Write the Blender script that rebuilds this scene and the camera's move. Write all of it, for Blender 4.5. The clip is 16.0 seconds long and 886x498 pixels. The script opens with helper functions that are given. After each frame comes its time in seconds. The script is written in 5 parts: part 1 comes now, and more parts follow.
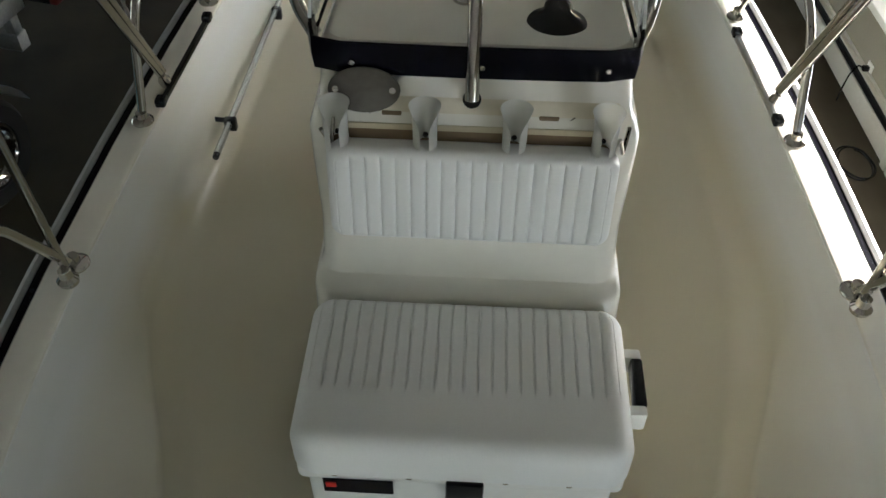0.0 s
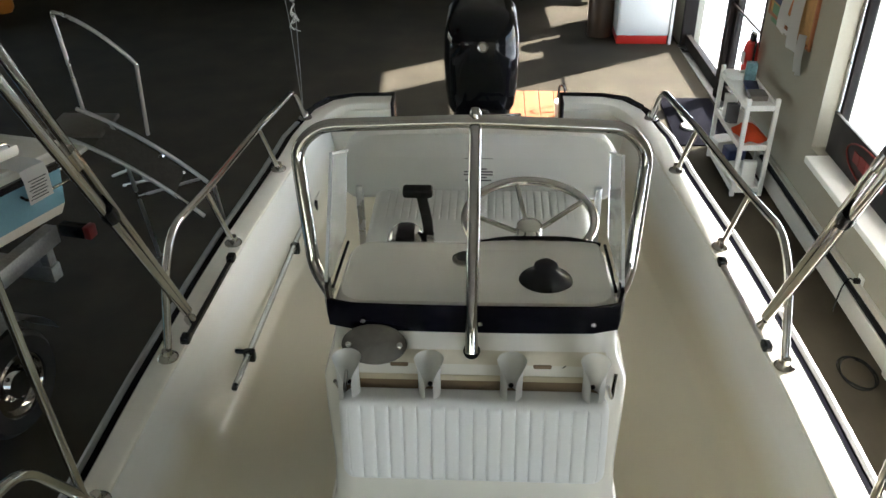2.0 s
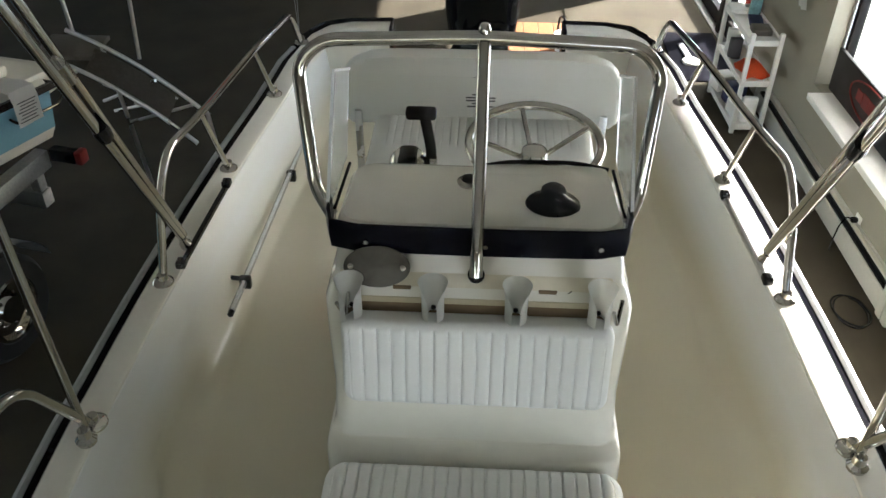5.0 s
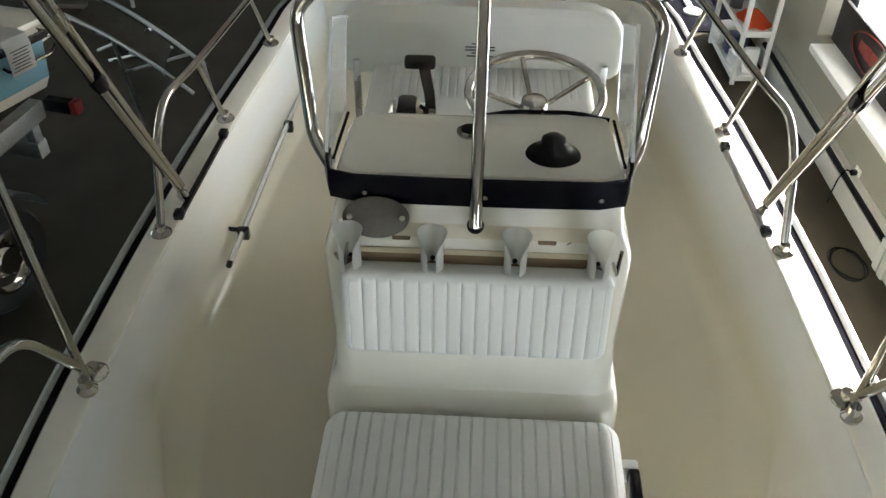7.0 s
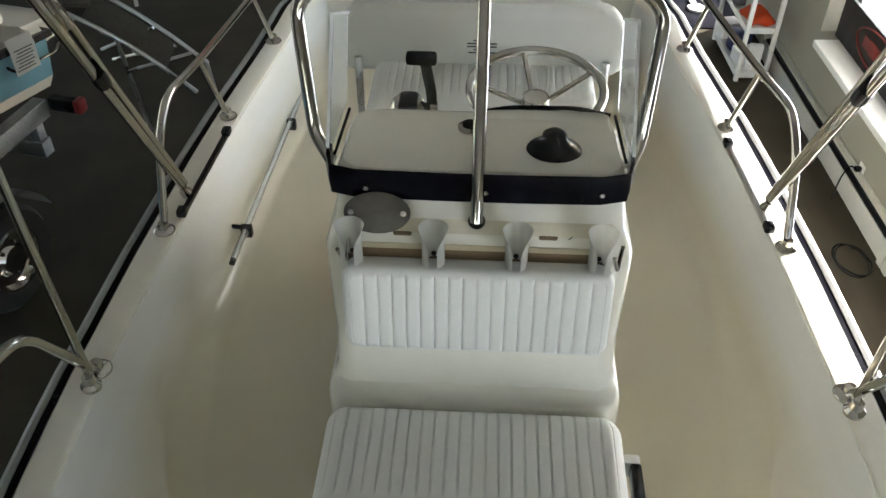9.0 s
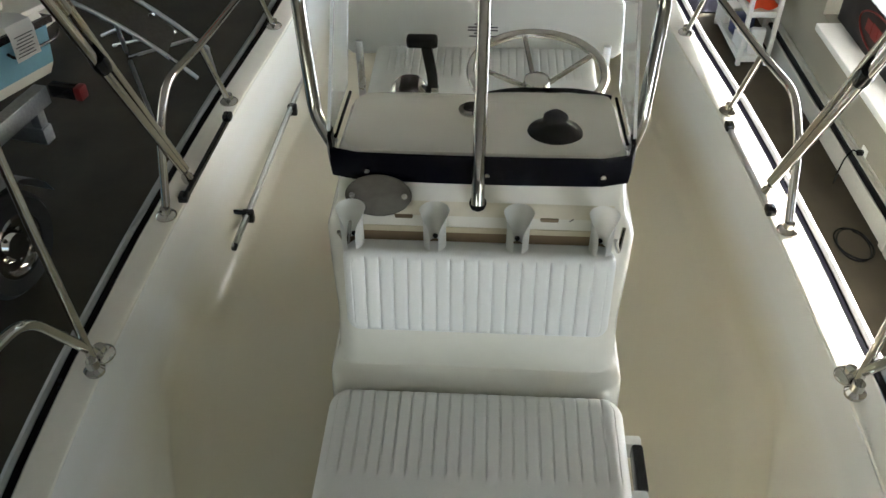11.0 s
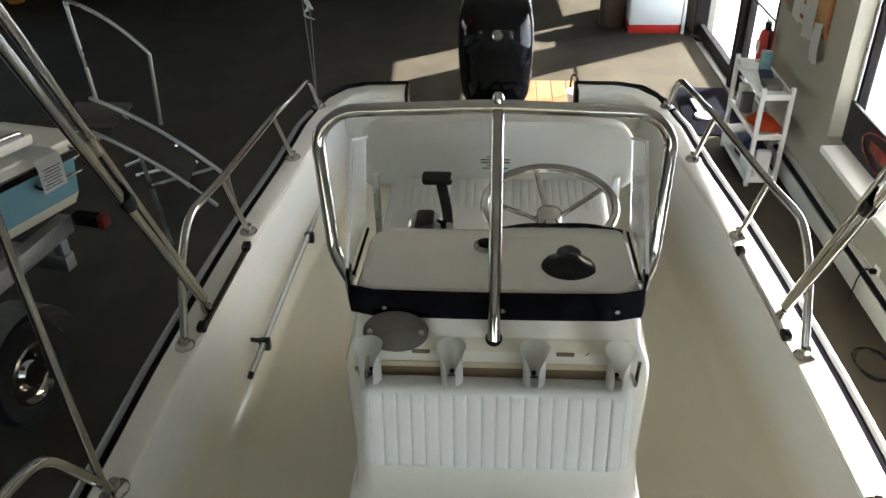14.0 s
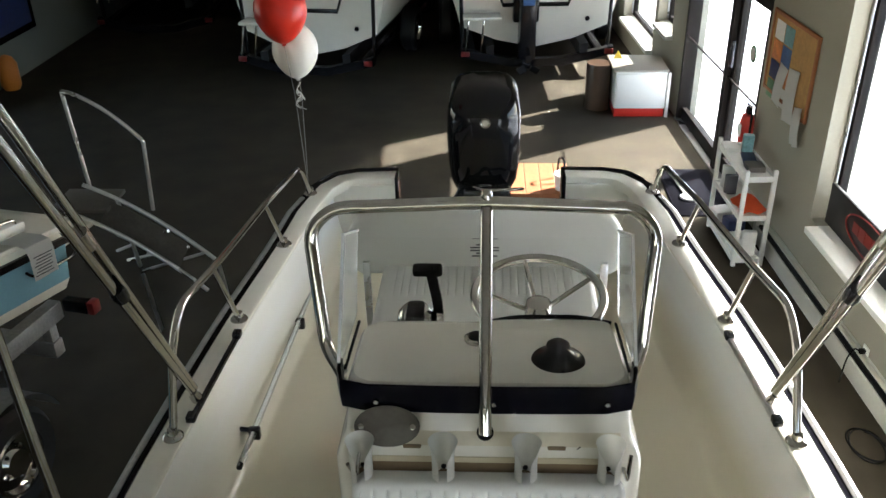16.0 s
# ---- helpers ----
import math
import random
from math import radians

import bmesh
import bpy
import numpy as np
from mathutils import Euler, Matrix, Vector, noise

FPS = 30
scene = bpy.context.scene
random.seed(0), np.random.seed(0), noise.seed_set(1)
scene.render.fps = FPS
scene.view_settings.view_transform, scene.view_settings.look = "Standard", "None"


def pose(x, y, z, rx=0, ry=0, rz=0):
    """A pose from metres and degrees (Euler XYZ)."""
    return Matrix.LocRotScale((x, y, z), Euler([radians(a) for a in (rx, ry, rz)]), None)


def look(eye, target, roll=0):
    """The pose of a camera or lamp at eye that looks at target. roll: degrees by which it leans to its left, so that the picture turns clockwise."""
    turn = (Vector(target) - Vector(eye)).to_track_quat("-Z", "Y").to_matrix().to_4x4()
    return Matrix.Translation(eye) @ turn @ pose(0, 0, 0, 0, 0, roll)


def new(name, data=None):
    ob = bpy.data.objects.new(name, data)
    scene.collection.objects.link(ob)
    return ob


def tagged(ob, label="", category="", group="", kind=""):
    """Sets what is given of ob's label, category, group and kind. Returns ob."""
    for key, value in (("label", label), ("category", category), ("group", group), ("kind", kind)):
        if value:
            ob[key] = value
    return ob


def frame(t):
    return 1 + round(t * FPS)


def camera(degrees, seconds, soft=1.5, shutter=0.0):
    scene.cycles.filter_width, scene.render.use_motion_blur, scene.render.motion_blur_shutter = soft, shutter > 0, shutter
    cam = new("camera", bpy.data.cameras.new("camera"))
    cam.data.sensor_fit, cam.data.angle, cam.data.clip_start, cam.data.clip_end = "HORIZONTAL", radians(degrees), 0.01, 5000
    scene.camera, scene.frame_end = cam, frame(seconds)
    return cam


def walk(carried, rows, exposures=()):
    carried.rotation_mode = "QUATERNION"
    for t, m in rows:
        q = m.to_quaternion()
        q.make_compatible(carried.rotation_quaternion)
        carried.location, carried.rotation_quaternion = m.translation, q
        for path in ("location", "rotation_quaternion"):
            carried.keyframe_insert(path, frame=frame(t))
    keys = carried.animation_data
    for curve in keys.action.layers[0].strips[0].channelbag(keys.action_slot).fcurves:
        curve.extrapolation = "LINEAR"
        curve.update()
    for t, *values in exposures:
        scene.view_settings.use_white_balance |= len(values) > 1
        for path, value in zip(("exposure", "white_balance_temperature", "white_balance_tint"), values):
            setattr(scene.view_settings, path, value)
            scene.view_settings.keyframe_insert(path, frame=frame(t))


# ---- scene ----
cam = camera(54.0, 16.0)
PATH = [
    (0, (0.0153, 0.2626, 2.8989), (-0.0332, 1.6420, 1.4514), 1.10),
    (0.5, (0.0396, 0.2349, 2.9643), (-0.0125, 1.7188, 1.6244), 0.58),
    (1, (0.0473, 0.2144, 3.0083), (-0.0118, 1.7826, 1.7685), -0.33),
    (1.5, (0.0416, 0.2052, 3.0408), (-0.0394, 1.8337, 1.8826), -0.71),
    (2, (0.0373, 0.2005, 3.0637), (-0.0562, 1.8741, 1.9727), -0.74),
    (2.5, (0.0349, 0.2072, 3.0632), (-0.0408, 1.8914, 1.9871), -0.00),
    (3, (0.0277, 0.2110, 3.0617), (-0.0649, 1.8839, 1.9695), -0.54),
    (3.5, (0.0224, 0.2154, 3.0489), (-0.0683, 1.8677, 1.9256), -0.18),
    (4, (0.0183, 0.2201, 3.0334), (-0.0780, 1.8531, 1.8827), -0.38),
    (4.5, (0.0144, 0.2169, 3.0229), (-0.0650, 1.8305, 1.8439), 0.27),
    (7, (0.0081, 0.2179, 3.0104), (-0.0533, 1.7415, 1.7162), 0.81),
    (7.5, (0.0087, 0.2139, 3.0130), (-0.0556, 1.7368, 1.7181), 0.86),
    (8, (0.0102, 0.2072, 3.0148), (-0.0574, 1.7329, 1.7234), 0.58),
    (8.5, (0.0110, 0.2086, 3.0114), (-0.0605, 1.7317, 1.7173), 0.59),
    (9, (0.0148, 0.2128, 3.0072), (-0.0569, 1.7336, 1.7104), 0.40),
    (11.5, (0.0160, 0.1976, 2.9992), (-0.0584, 1.6802, 1.6589), 0.06),
    (12, (0.0122, 0.1888, 2.9856), (-0.0642, 1.6215, 1.5923), 0.32),
    (12.5, (0.0082, 0.1855, 2.9950), (-0.0777, 1.6512, 1.6370), 0.01),
    (13, (0.0042, 0.1901, 3.0198), (-0.0981, 1.7471, 1.7687), -0.18),
    (13.5, (0.0062, 0.1979, 3.0396), (-0.1063, 1.8306, 1.8900), -0.61),
    (14, (0.0111, 0.2060, 3.0482), (-0.1023, 1.8676, 1.9408), -1.07),
    (14.5, (0.0135, 0.2084, 3.0593), (-0.0922, 1.8899, 1.9816), -1.09),
    (15, (0.0123, 0.2097, 3.0723), (-0.0897, 1.9131, 2.0293), -0.90),
    (15.5, (0.0132, 0.2046, 3.0875), (-0.0822, 1.9400, 2.0980), -1.19),
    (16, (0.0115, 0.2021, 3.0885), (-0.0816, 1.9570, 2.1337), -1.02),
]
walk(cam, [(t, look(eye, target, roll)) for t, eye, target, roll in PATH], [(0.0, 2.48, 6180, 10), (1.0, 2.75, 6180, 10), (2.0, 2.81, 6180, 10), (4.5, 2.81, 6180, 10), (7.0, 2.98, 6180, 10), (11.5, 2.98, 6180, 10), (12.0, 2.75, 6180, 10), (13.0, 2.81, 6180, 10), (16.0, 2.81, 6180, 10)])


# ---- world, sun, exposure ----
AZ = (-0.846, -0.533)          # way the sunlight travels over the floor
ELEV = 30.0
world = bpy.data.worlds.new("sky")
scene.world = world
world.use_nodes = True
wn = world.node_tree
sky = wn.nodes.new("ShaderNodeTexSky")
sky.sky_type = "NISHITA"
sky.sun_disc = False
sky.sun_elevation = radians(ELEV)
sky.sun_rotation = math.atan2(-AZ[0], -AZ[1])
wn.nodes["Background"].inputs["Strength"].default_value = 0.118
wn.links.new(sky.outputs[0], wn.nodes["Background"].inputs["Color"])

sun = new("sun", bpy.data.lights.new("sun", "SUN"))
sun.data.energy, sun.data.angle, sun.data.color = 5.0, radians(0.5), (1.0, 0.94, 0.84)
ce = math.cos(radians(ELEV))
sun.matrix_world = look((12, 8, 8), (12 + AZ[0] * ce, 8 + AZ[1] * ce, 8 - math.sin(radians(ELEV))))


def window_light(name, m, w, h, power, colour=(0.86, 0.93, 1.0)):
    """Area lamp for the sky light through one unseen opening."""
    la = new(name, bpy.data.lights.new(name, "AREA"))
    la.data.shape, la.data.size, la.data.size_y, la.data.energy, la.data.color = "RECTANGLE", w, h, power, colour
    la.matrix_world = m
    return la


# ---- materials ----
def mat(name, colour, rough=0.5, metal=0.0, var=0.12, scale=6.0, fine=60.0, bump=0.05, coat=0.0, spec=0.5, trans=0.0, ior=1.45, emit=None, dist=0.01, obj_var=0.0, spots=None):
    m = bpy.data.materials.new(name)
    m.use_nodes = True
    nt = m.node_tree
    b = nt.nodes["Principled BSDF"]
    b.inputs["Roughness"].default_value, b.inputs["Metallic"].default_value = rough, metal
    b.inputs["Specular IOR Level"].default_value, b.inputs["IOR"].default_value = spec, ior
    b.inputs["Transmission Weight"].default_value, b.inputs["Coat Weight"].default_value = trans, coat
    b.inputs["Coat Roughness"].default_value = 0.08
    co = nt.nodes.new("ShaderNodeTexCoord")
    n1, n2 = nt.nodes.new("ShaderNodeTexNoise"), nt.nodes.new("ShaderNodeTexNoise")
    n1.inputs["Scale"].default_value, n1.inputs["Detail"].default_value = scale, 5
    n2.inputs["Scale"].default_value, n2.inputs["Detail"].default_value = fine, 3
    for n in (n1, n2):
        nt.links.new(co.outputs["Object"], n.inputs["Vector"])
    mix = nt.nodes.new("ShaderNodeMath")
    mix.operation = "MULTIPLY_ADD"
    nt.links.new(n2.outputs["Fac"], mix.inputs[0])
    mix.inputs[1].default_value = 0.5
    half = nt.nodes.new("ShaderNodeMath")
    half.operation = "MULTIPLY"
    half.inputs[1].default_value = 0.5
    nt.links.new(n1.outputs["Fac"], half.inputs[0])
    nt.links.new(half.outputs[0], mix.inputs[2])
    ramp = nt.nodes.new("ShaderNodeValToRGB")
    ramp.color_ramp.elements[0].position, ramp.color_ramp.elements[1].position = 0.3, 0.7
    ramp.color_ramp.elements[0].color = (*[c * (1 - var) for c in colour], 1)
    ramp.color_ramp.elements[1].color = (*[min(1, c * (1 + var)) for c in colour], 1)
    nt.links.new(mix.outputs[0], ramp.inputs[0])
    out = ramp.outputs[0]
    if spots:
        sp = nt.nodes.new("ShaderNodeTexNoise")
        sp.inputs["Scale"].default_value, sp.inputs["Detail"].default_value = spots[0], 4
        nt.links.new(co.outputs["Object"], sp.inputs["Vector"])
        sr = nt.nodes.new("ShaderNodeValToRGB")
        sr.color_ramp.elements[0].position, sr.color_ramp.elements[1].position = spots[1], spots[1] + 0.14
        nt.links.new(sp.outputs["Fac"], sr.inputs[0])
        mx = nt.nodes.new("ShaderNodeMix")
        mx.data_type = "RGBA"
        nt.links.new(sr.outputs[0], mx.inputs[0])
        nt.links.new(out, mx.inputs[6])
        mx.inputs[7].default_value = (*spots[2], 1)
        out = mx.outputs[2]
    nt.links.new(out, b.inputs["Base Color"])
    rr = nt.nodes.new("ShaderNodeMapRange")
    rr.inputs["To Min"].default_value, rr.inputs["To Max"].default_value = max(0, rough * 0.8), min(1, rough * 1.25)
    nt.links.new(n1.outputs["Fac"], rr.inputs["Value"])
    nt.links.new(rr.outputs[0], b.inputs["Roughness"])
    if bump:
        bp = nt.nodes.new("ShaderNodeBump")
        bp.inputs["Strength"].default_value, bp.inputs["Distance"].default_value = bump, dist
        nt.links.new(mix.outputs[0], bp.inputs["Height"])
        nt.links.new(bp.outputs[0], b.inputs["Normal"])
    if emit:
        b.inputs["Emission Color"].default_value, b.inputs["Emission Strength"].default_value = (*emit[:3], 1), emit[3]
    return m


GEL = mat("white_gelcoat", (0.82, 0.80, 0.72), 0.2, var=0.03, bump=0.015, coat=0.4, fine=30)
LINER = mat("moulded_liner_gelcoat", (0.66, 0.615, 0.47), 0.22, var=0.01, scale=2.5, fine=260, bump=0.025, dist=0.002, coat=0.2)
# window light put into the colour: whiter sides fade into cream round the cove
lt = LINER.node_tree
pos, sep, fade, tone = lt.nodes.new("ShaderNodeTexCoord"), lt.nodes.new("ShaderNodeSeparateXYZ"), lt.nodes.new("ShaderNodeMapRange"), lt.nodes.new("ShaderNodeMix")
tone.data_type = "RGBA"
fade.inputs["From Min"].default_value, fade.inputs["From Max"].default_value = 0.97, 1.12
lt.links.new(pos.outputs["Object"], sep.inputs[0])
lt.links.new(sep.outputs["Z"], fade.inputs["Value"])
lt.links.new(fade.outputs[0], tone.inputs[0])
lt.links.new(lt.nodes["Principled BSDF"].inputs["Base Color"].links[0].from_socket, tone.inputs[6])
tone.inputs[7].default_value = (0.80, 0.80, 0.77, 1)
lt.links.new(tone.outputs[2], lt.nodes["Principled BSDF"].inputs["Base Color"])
VINYL = mat("white_marine_vinyl", (0.78, 0.79, 0.77), 0.42, var=0.03, fine=220, bump=0.08, dist=0.002)
PLASTIC = mat("white_moulded_plastic", (0.80, 0.80, 0.76), 0.35, var=0.03, bump=0.02)
BEIGE = mat("cream_gelcoat", (0.60, 0.53, 0.38), 0.30, var=0.04, bump=0.02, coat=0.2)
CREAM = mat("cream_moulding", (0.70, 0.65, 0.52), 0.4, var=0.05, bump=0.02)
TAN = mat("tan_gap_shade_and_slots", (0.20, 0.14, 0.08), 0.5, var=0.08, bump=0.03)
STEEL = mat("polished_stainless_steel", (0.56, 0.545, 0.515), 0.06, 1.0, var=0.05, bump=0.01)
INSERT = mat("satin_stainless_insert", (0.30, 0.30, 0.30), 0.45, 0.5, var=0.08, bump=0.02)
ALU = mat("brushed_aluminium", (0.60, 0.60, 0.60), 0.28, 1.0, var=0.06, bump=0.03)
GALV = mat("galvanised_steel", (0.36, 0.37, 0.38), 0.5, 0.8, var=0.2, scale=14, bump=0.06)
NAVY = mat("navy_trim", (0.002, 0.002, 0.005), 0.25, var=0.15, bump=0.01, spec=0.2)
RUB = mat("black_rubber", (0.009, 0.009, 0.010), 0.55, var=0.2, bump=0.05)
BLACK = mat("black_plastic", (0.010, 0.010, 0.012), 0.2, var=0.15, bump=0.02)
COWL = mat("black_gloss_cowling", (0.005, 0.005, 0.006), 0.08, var=0.2, bump=0.01, coat=0.05, spec=0.3)
SMOKE = mat("smoked_oval_plate", (0.10, 0.09, 0.075), 0.5, var=0.2, scale=20, bump=0.02)
CARPET = mat("dark_loop_carpet", (0.053, 0.0450, 0.032), 0.95, var=0.35, scale=3.0, fine=420, bump=0.5, dist=0.004, spec=0.1)
WALLP = mat("beige_wall_paint", (0.32, 0.30, 0.24), 0.7, var=0.06, scale=1.5, fine=90, bump=0.06, dist=0.003)
WALLD = mat("grey_green_wall_paint", (0.14, 0.152, 0.135), 0.75, var=0.08, scale=1.2, fine=80, bump=0.06, dist=0.003)
CEIL = mat("ceiling_tile", (0.41, 0.39, 0.345), 0.9, var=0.08, fine=120, bump=0.2)
WHITEP = mat("white_paint", (0.78, 0.78, 0.75), 0.45, var=0.04, bump=0.04)
BRONZE = mat("dark_bronze_frame", (0.012, 0.009, 0.008), 0.5, 0.0, var=0.15, bump=0.02, spec=0.12)
ENAMEL = mat("heater_enamel", (0.50, 0.49, 0.44), 0.4, var=0.06, bump=0.03)
BLUEH = mat("blue_gelcoat", (0.23, 0.44, 0.57), 0.2, var=0.05, bump=0.01, coat=0.4)
BLUEC = mat("blue_canvas", (0.03, 0.05, 0.30), 0.8, var=0.15, bump=0.2)
RED = mat("red_plastic", (0.55, 0.03, 0.02), 0.35, var=0.08, bump=0.02)
LAMPRED = mat("dark_red_lens", (0.16, 0.012, 0.010), 0.4, var=0.1, bump=0.0)
ORANGE = mat("orange_fabric", (0.75, 0.11, 0.03), 0.7, var=0.1, bump=0.15)
CARD = mat("tan_plywood", (0.31, 0.115, 0.045), 0.6, var=0.2, scale=3, fine=40, bump=0.1)
CORK = mat("cork", (0.42, 0.24, 0.09), 0.9, var=0.25, scale=30, fine=160, bump=0.3, dist=0.004)
PAPER = mat("white_paper", (0.75, 0.75, 0.73), 0.8, var=0.03, bump=0.05)
INK = mat("grey_print", (0.10, 0.10, 0.11), 0.8, var=0.1, bump=0.0)
RBALLOON = mat("red_latex", (0.62, 0.03, 0.015), 0.28, var=0.05, bump=0.01)
WBALLOON = mat("white_latex", (0.80, 0.79, 0.74), 0.3, var=0.03, bump=0.01)
SNOW = mat("snowy_paving", (0.78, 0.83, 0.90), 0.9, var=0.12, scale=0.6, bump=0.2)
NEON = mat("red_emblem", (0.16, 0.012, 0.008), 0.4, var=0.1, bump=0.0)
GLASS = mat("window_glass", (0.97, 0.98, 0.97), 0.0, var=0.0, bump=0.0, trans=1.0, ior=1.03)
ACRYL = mat("clear_acrylic", (0.985, 0.99, 0.985), 0.0, var=0.0, bump=0.0, trans=1.0, ior=1.02)
TUBE = mat("clear_rod_tube", (0.90, 0.92, 0.90), 0.06, var=0.0, bump=0.0, trans=0.75, ior=1.25)
WING = mat("glare_haze_acrylic", (0.92, 0.95, 0.95), 0.10, var=0.03, bump=0.0, trans=0.88, ior=1.2)
ACEDGE = mat("acrylic_edge", (0.80, 0.82, 0.82), 0.18, var=0.05, bump=0.0, coat=0.5)
LITS = {"pic_blue": (0.05, 0.12, 0.30), "pic_green": (0.10, 0.22, 0.12), "pic_orange": (0.60, 0.20, 0.05), "pic_teal": (0.15, 0.30, 0.33), "pic_navy": (0.02, 0.03, 0.10)}
PICS = {k: mat(k, v, 0.5, var=0.4, scale=18, fine=60, bump=0.0) for k, v in LITS.items()}


# ---- mesh helpers ----
def thing(name, label, category, group="", kind="", at=None):
    e = new(name)
    e.empty_display_size = 0.1
    if at is not None:
        e.matrix_world = at
    return tagged(e, label, category, group, kind)


def finish(bm, name, material, smooth=True, angle=35):
    me = bpy.data.meshes.new(name)
    bmesh.ops.recalc_face_normals(bm, faces=bm.faces)
    bm.to_mesh(me)
    bm.free()
    for mm in material if isinstance(material, (list, tuple)) else [material]:
        me.materials.append(mm)
    if smooth:
        me.polygons.foreach_set("use_smooth", [True] * len(me.polygons))
        me.set_sharp_from_angle(angle=radians(angle))
    return me


def part(name, bm, material, parent=None, label="", m=None, smooth=True):
    ob = new(name, finish(bm, name, material, smooth))
    if parent is not None:
        ob.parent = parent
    if m is not None:
        ob.matrix_basis = m
    if label:
        ob["label"] = label
    return ob


def structure(name, bm, material, label="", smooth=False):
    return tagged(part(name, bm, material, smooth=smooth), label or name.replace("_", " "), name.split("_")[0], kind="structure")


def box(x0, x1, y0, y1, z0, z1, bevel=0.0, seg=2, bm=None):
    bm2 = bmesh.new()
    bmesh.ops.create_cube(bm2, size=1.0)
    for v in bm2.verts:
        v.co = Vector(((x0 + x1) / 2 + v.co.x * (x1 - x0), (y0 + y1) / 2 + v.co.y * (y1 - y0), (z0 + z1) / 2 + v.co.z * (z1 - z0)))
    if bevel:
        bmesh.ops.bevel(bm2, geom=list(bm2.edges), offset=bevel, segments=seg, affect="EDGES", profile=0.5)
    return bm2 if bm is None else merge(bm, bm2)


def merge(bm, bm2, m=None):
    if m is not None:
        bmesh.ops.transform(bm2, matrix=m, verts=bm2.verts)
    tmp = bpy.data.meshes.new("tmp")
    bm2.to_mesh(tmp)
    bm2.free()
    bm.from_mesh(tmp)
    bpy.data.meshes.remove(tmp)
    return bm


def moved(bm, m):
    bmesh.ops.transform(bm, matrix=m, verts=bm.verts)
    return bm


def smooth_path(pts, r=0.06, n=6):
    """A polyline with its corners rounded to about the radius r."""
    pts = [Vector(p) for p in pts]
    out = [pts[0]]
    for a, b, c in zip(pts, pts[1:], pts[2:]):
        d1, d2 = (a - b), (c - b)
        k = min(r, d1.length * 0.45, d2.length * 0.45)
        p, q = b + d1.normalized() * k, b + d2.normalized() * k
        for i in range(n + 1):
            t = i / n
            out.append(p * (1 - t) ** 2 + b * 2 * t * (1 - t) + q * t * t)
    return out + [pts[-1]]


def sweep(pts, profile, closed=False, up=None, bm=None):
    """A profile of (u, v) points drawn along pts; v lies along up when that is given."""
    bm = bm or bmesh.new()
    pts = [Vector(p) for p in pts]
    rings, side = [], None
    for i, p in enumerate(pts):
        a, b = pts[max(i - 1, 0)], pts[min(i + 1, len(pts) - 1)]
        t = (b - a).normalized()
        if up is not None:
            u = t.cross(Vector(up)).normalized()
        else:
            ref = side if side is not None else (Vector((0, 0, 1)) if abs(t.z) < 0.9 else Vector((1, 0, 0)))
            u = (ref - t * ref.dot(t)).normalized()
            side = u
        v = u.cross(t).normalized()
        rings.append([bm.verts.new(p + u * q[0] + v * q[1]) for q in profile])
    k = len(profile)
    for r1, r2 in zip(rings, rings[1:]):
        for j in range(k):
            bm.faces.new((r1[j], r1[(j + 1) % k], r2[(j + 1) % k], r2[j]))
    bm.faces.new(rings[0])
    bm.faces.new(rings[-1][::-1])
    return bm


def circle(r, n=12):
    return [(r * math.cos(2 * math.pi * i / n), r * math.sin(2 * math.pi * i / n)) for i in range(n)]


def tube(pts, r=0.0125, bend=0.06, n=12, bm=None):
    return sweep(smooth_path(pts, bend) if bend else pts, circle(r, n), bm=bm)


def lathe(profile, n=24, bm=None, m=None):
    """Turned about z from (radius, height) pairs."""
    b2 = bmesh.new()
    rings = []
    for r, z in profile:
        rings.append([b2.verts.new((max(r, 1e-5) * math.cos(2 * math.pi * i / n), max(r, 1e-5) * math.sin(2 * math.pi * i / n), z)) for i in range(n)])
    for a, b in zip(rings, rings[1:]):
        for i in range(n):
            b2.faces.new((a[i], a[(i + 1) % n], b[(i + 1) % n], b[i]))
    b2.faces.new(rings[0][::-1])
    b2.faces.new(rings[-1])
    bmesh.ops.remove_doubles(b2, verts=b2.verts, dist=1e-4)
    if m is not None:
        bmesh.ops.transform(b2, matrix=m, verts=b2.verts)
    return b2 if bm is None else merge(bm, b2)


def grid(rows, bm=None, close=False):
    """A sheet through rows of points."""
    bm = bm or bmesh.new()
    vs = [[bm.verts.new(p) for p in r] for r in rows]
    for a, b in zip(vs, vs[1:]):
        for i in range(len(a) - (0 if close else 1)):
            j = (i + 1) % len(a)
            bm.faces.new((a[i], a[j], b[j], b[i]))
    return bm


def prism(outline, z0, z1, bevel=0.0):
    """An outline in x and y, raised from z0 to z1."""
    bm = bmesh.new()
    lo = [bm.verts.new((x, y, z0)) for x, y in outline]
    hi = [bm.verts.new((x, y, z1)) for x, y in outline]
    bm.faces.new(lo[::-1])
    bm.faces.new(hi)
    for i in range(len(lo)):
        j = (i + 1) % len(lo)
        bm.faces.new((lo[i], lo[j], hi[j], hi[i]))
    if bevel:
        bmesh.ops.bevel(bm, geom=list(bm.edges), offset=bevel, segments=2, affect="EDGES", profile=0.5)
    return bm


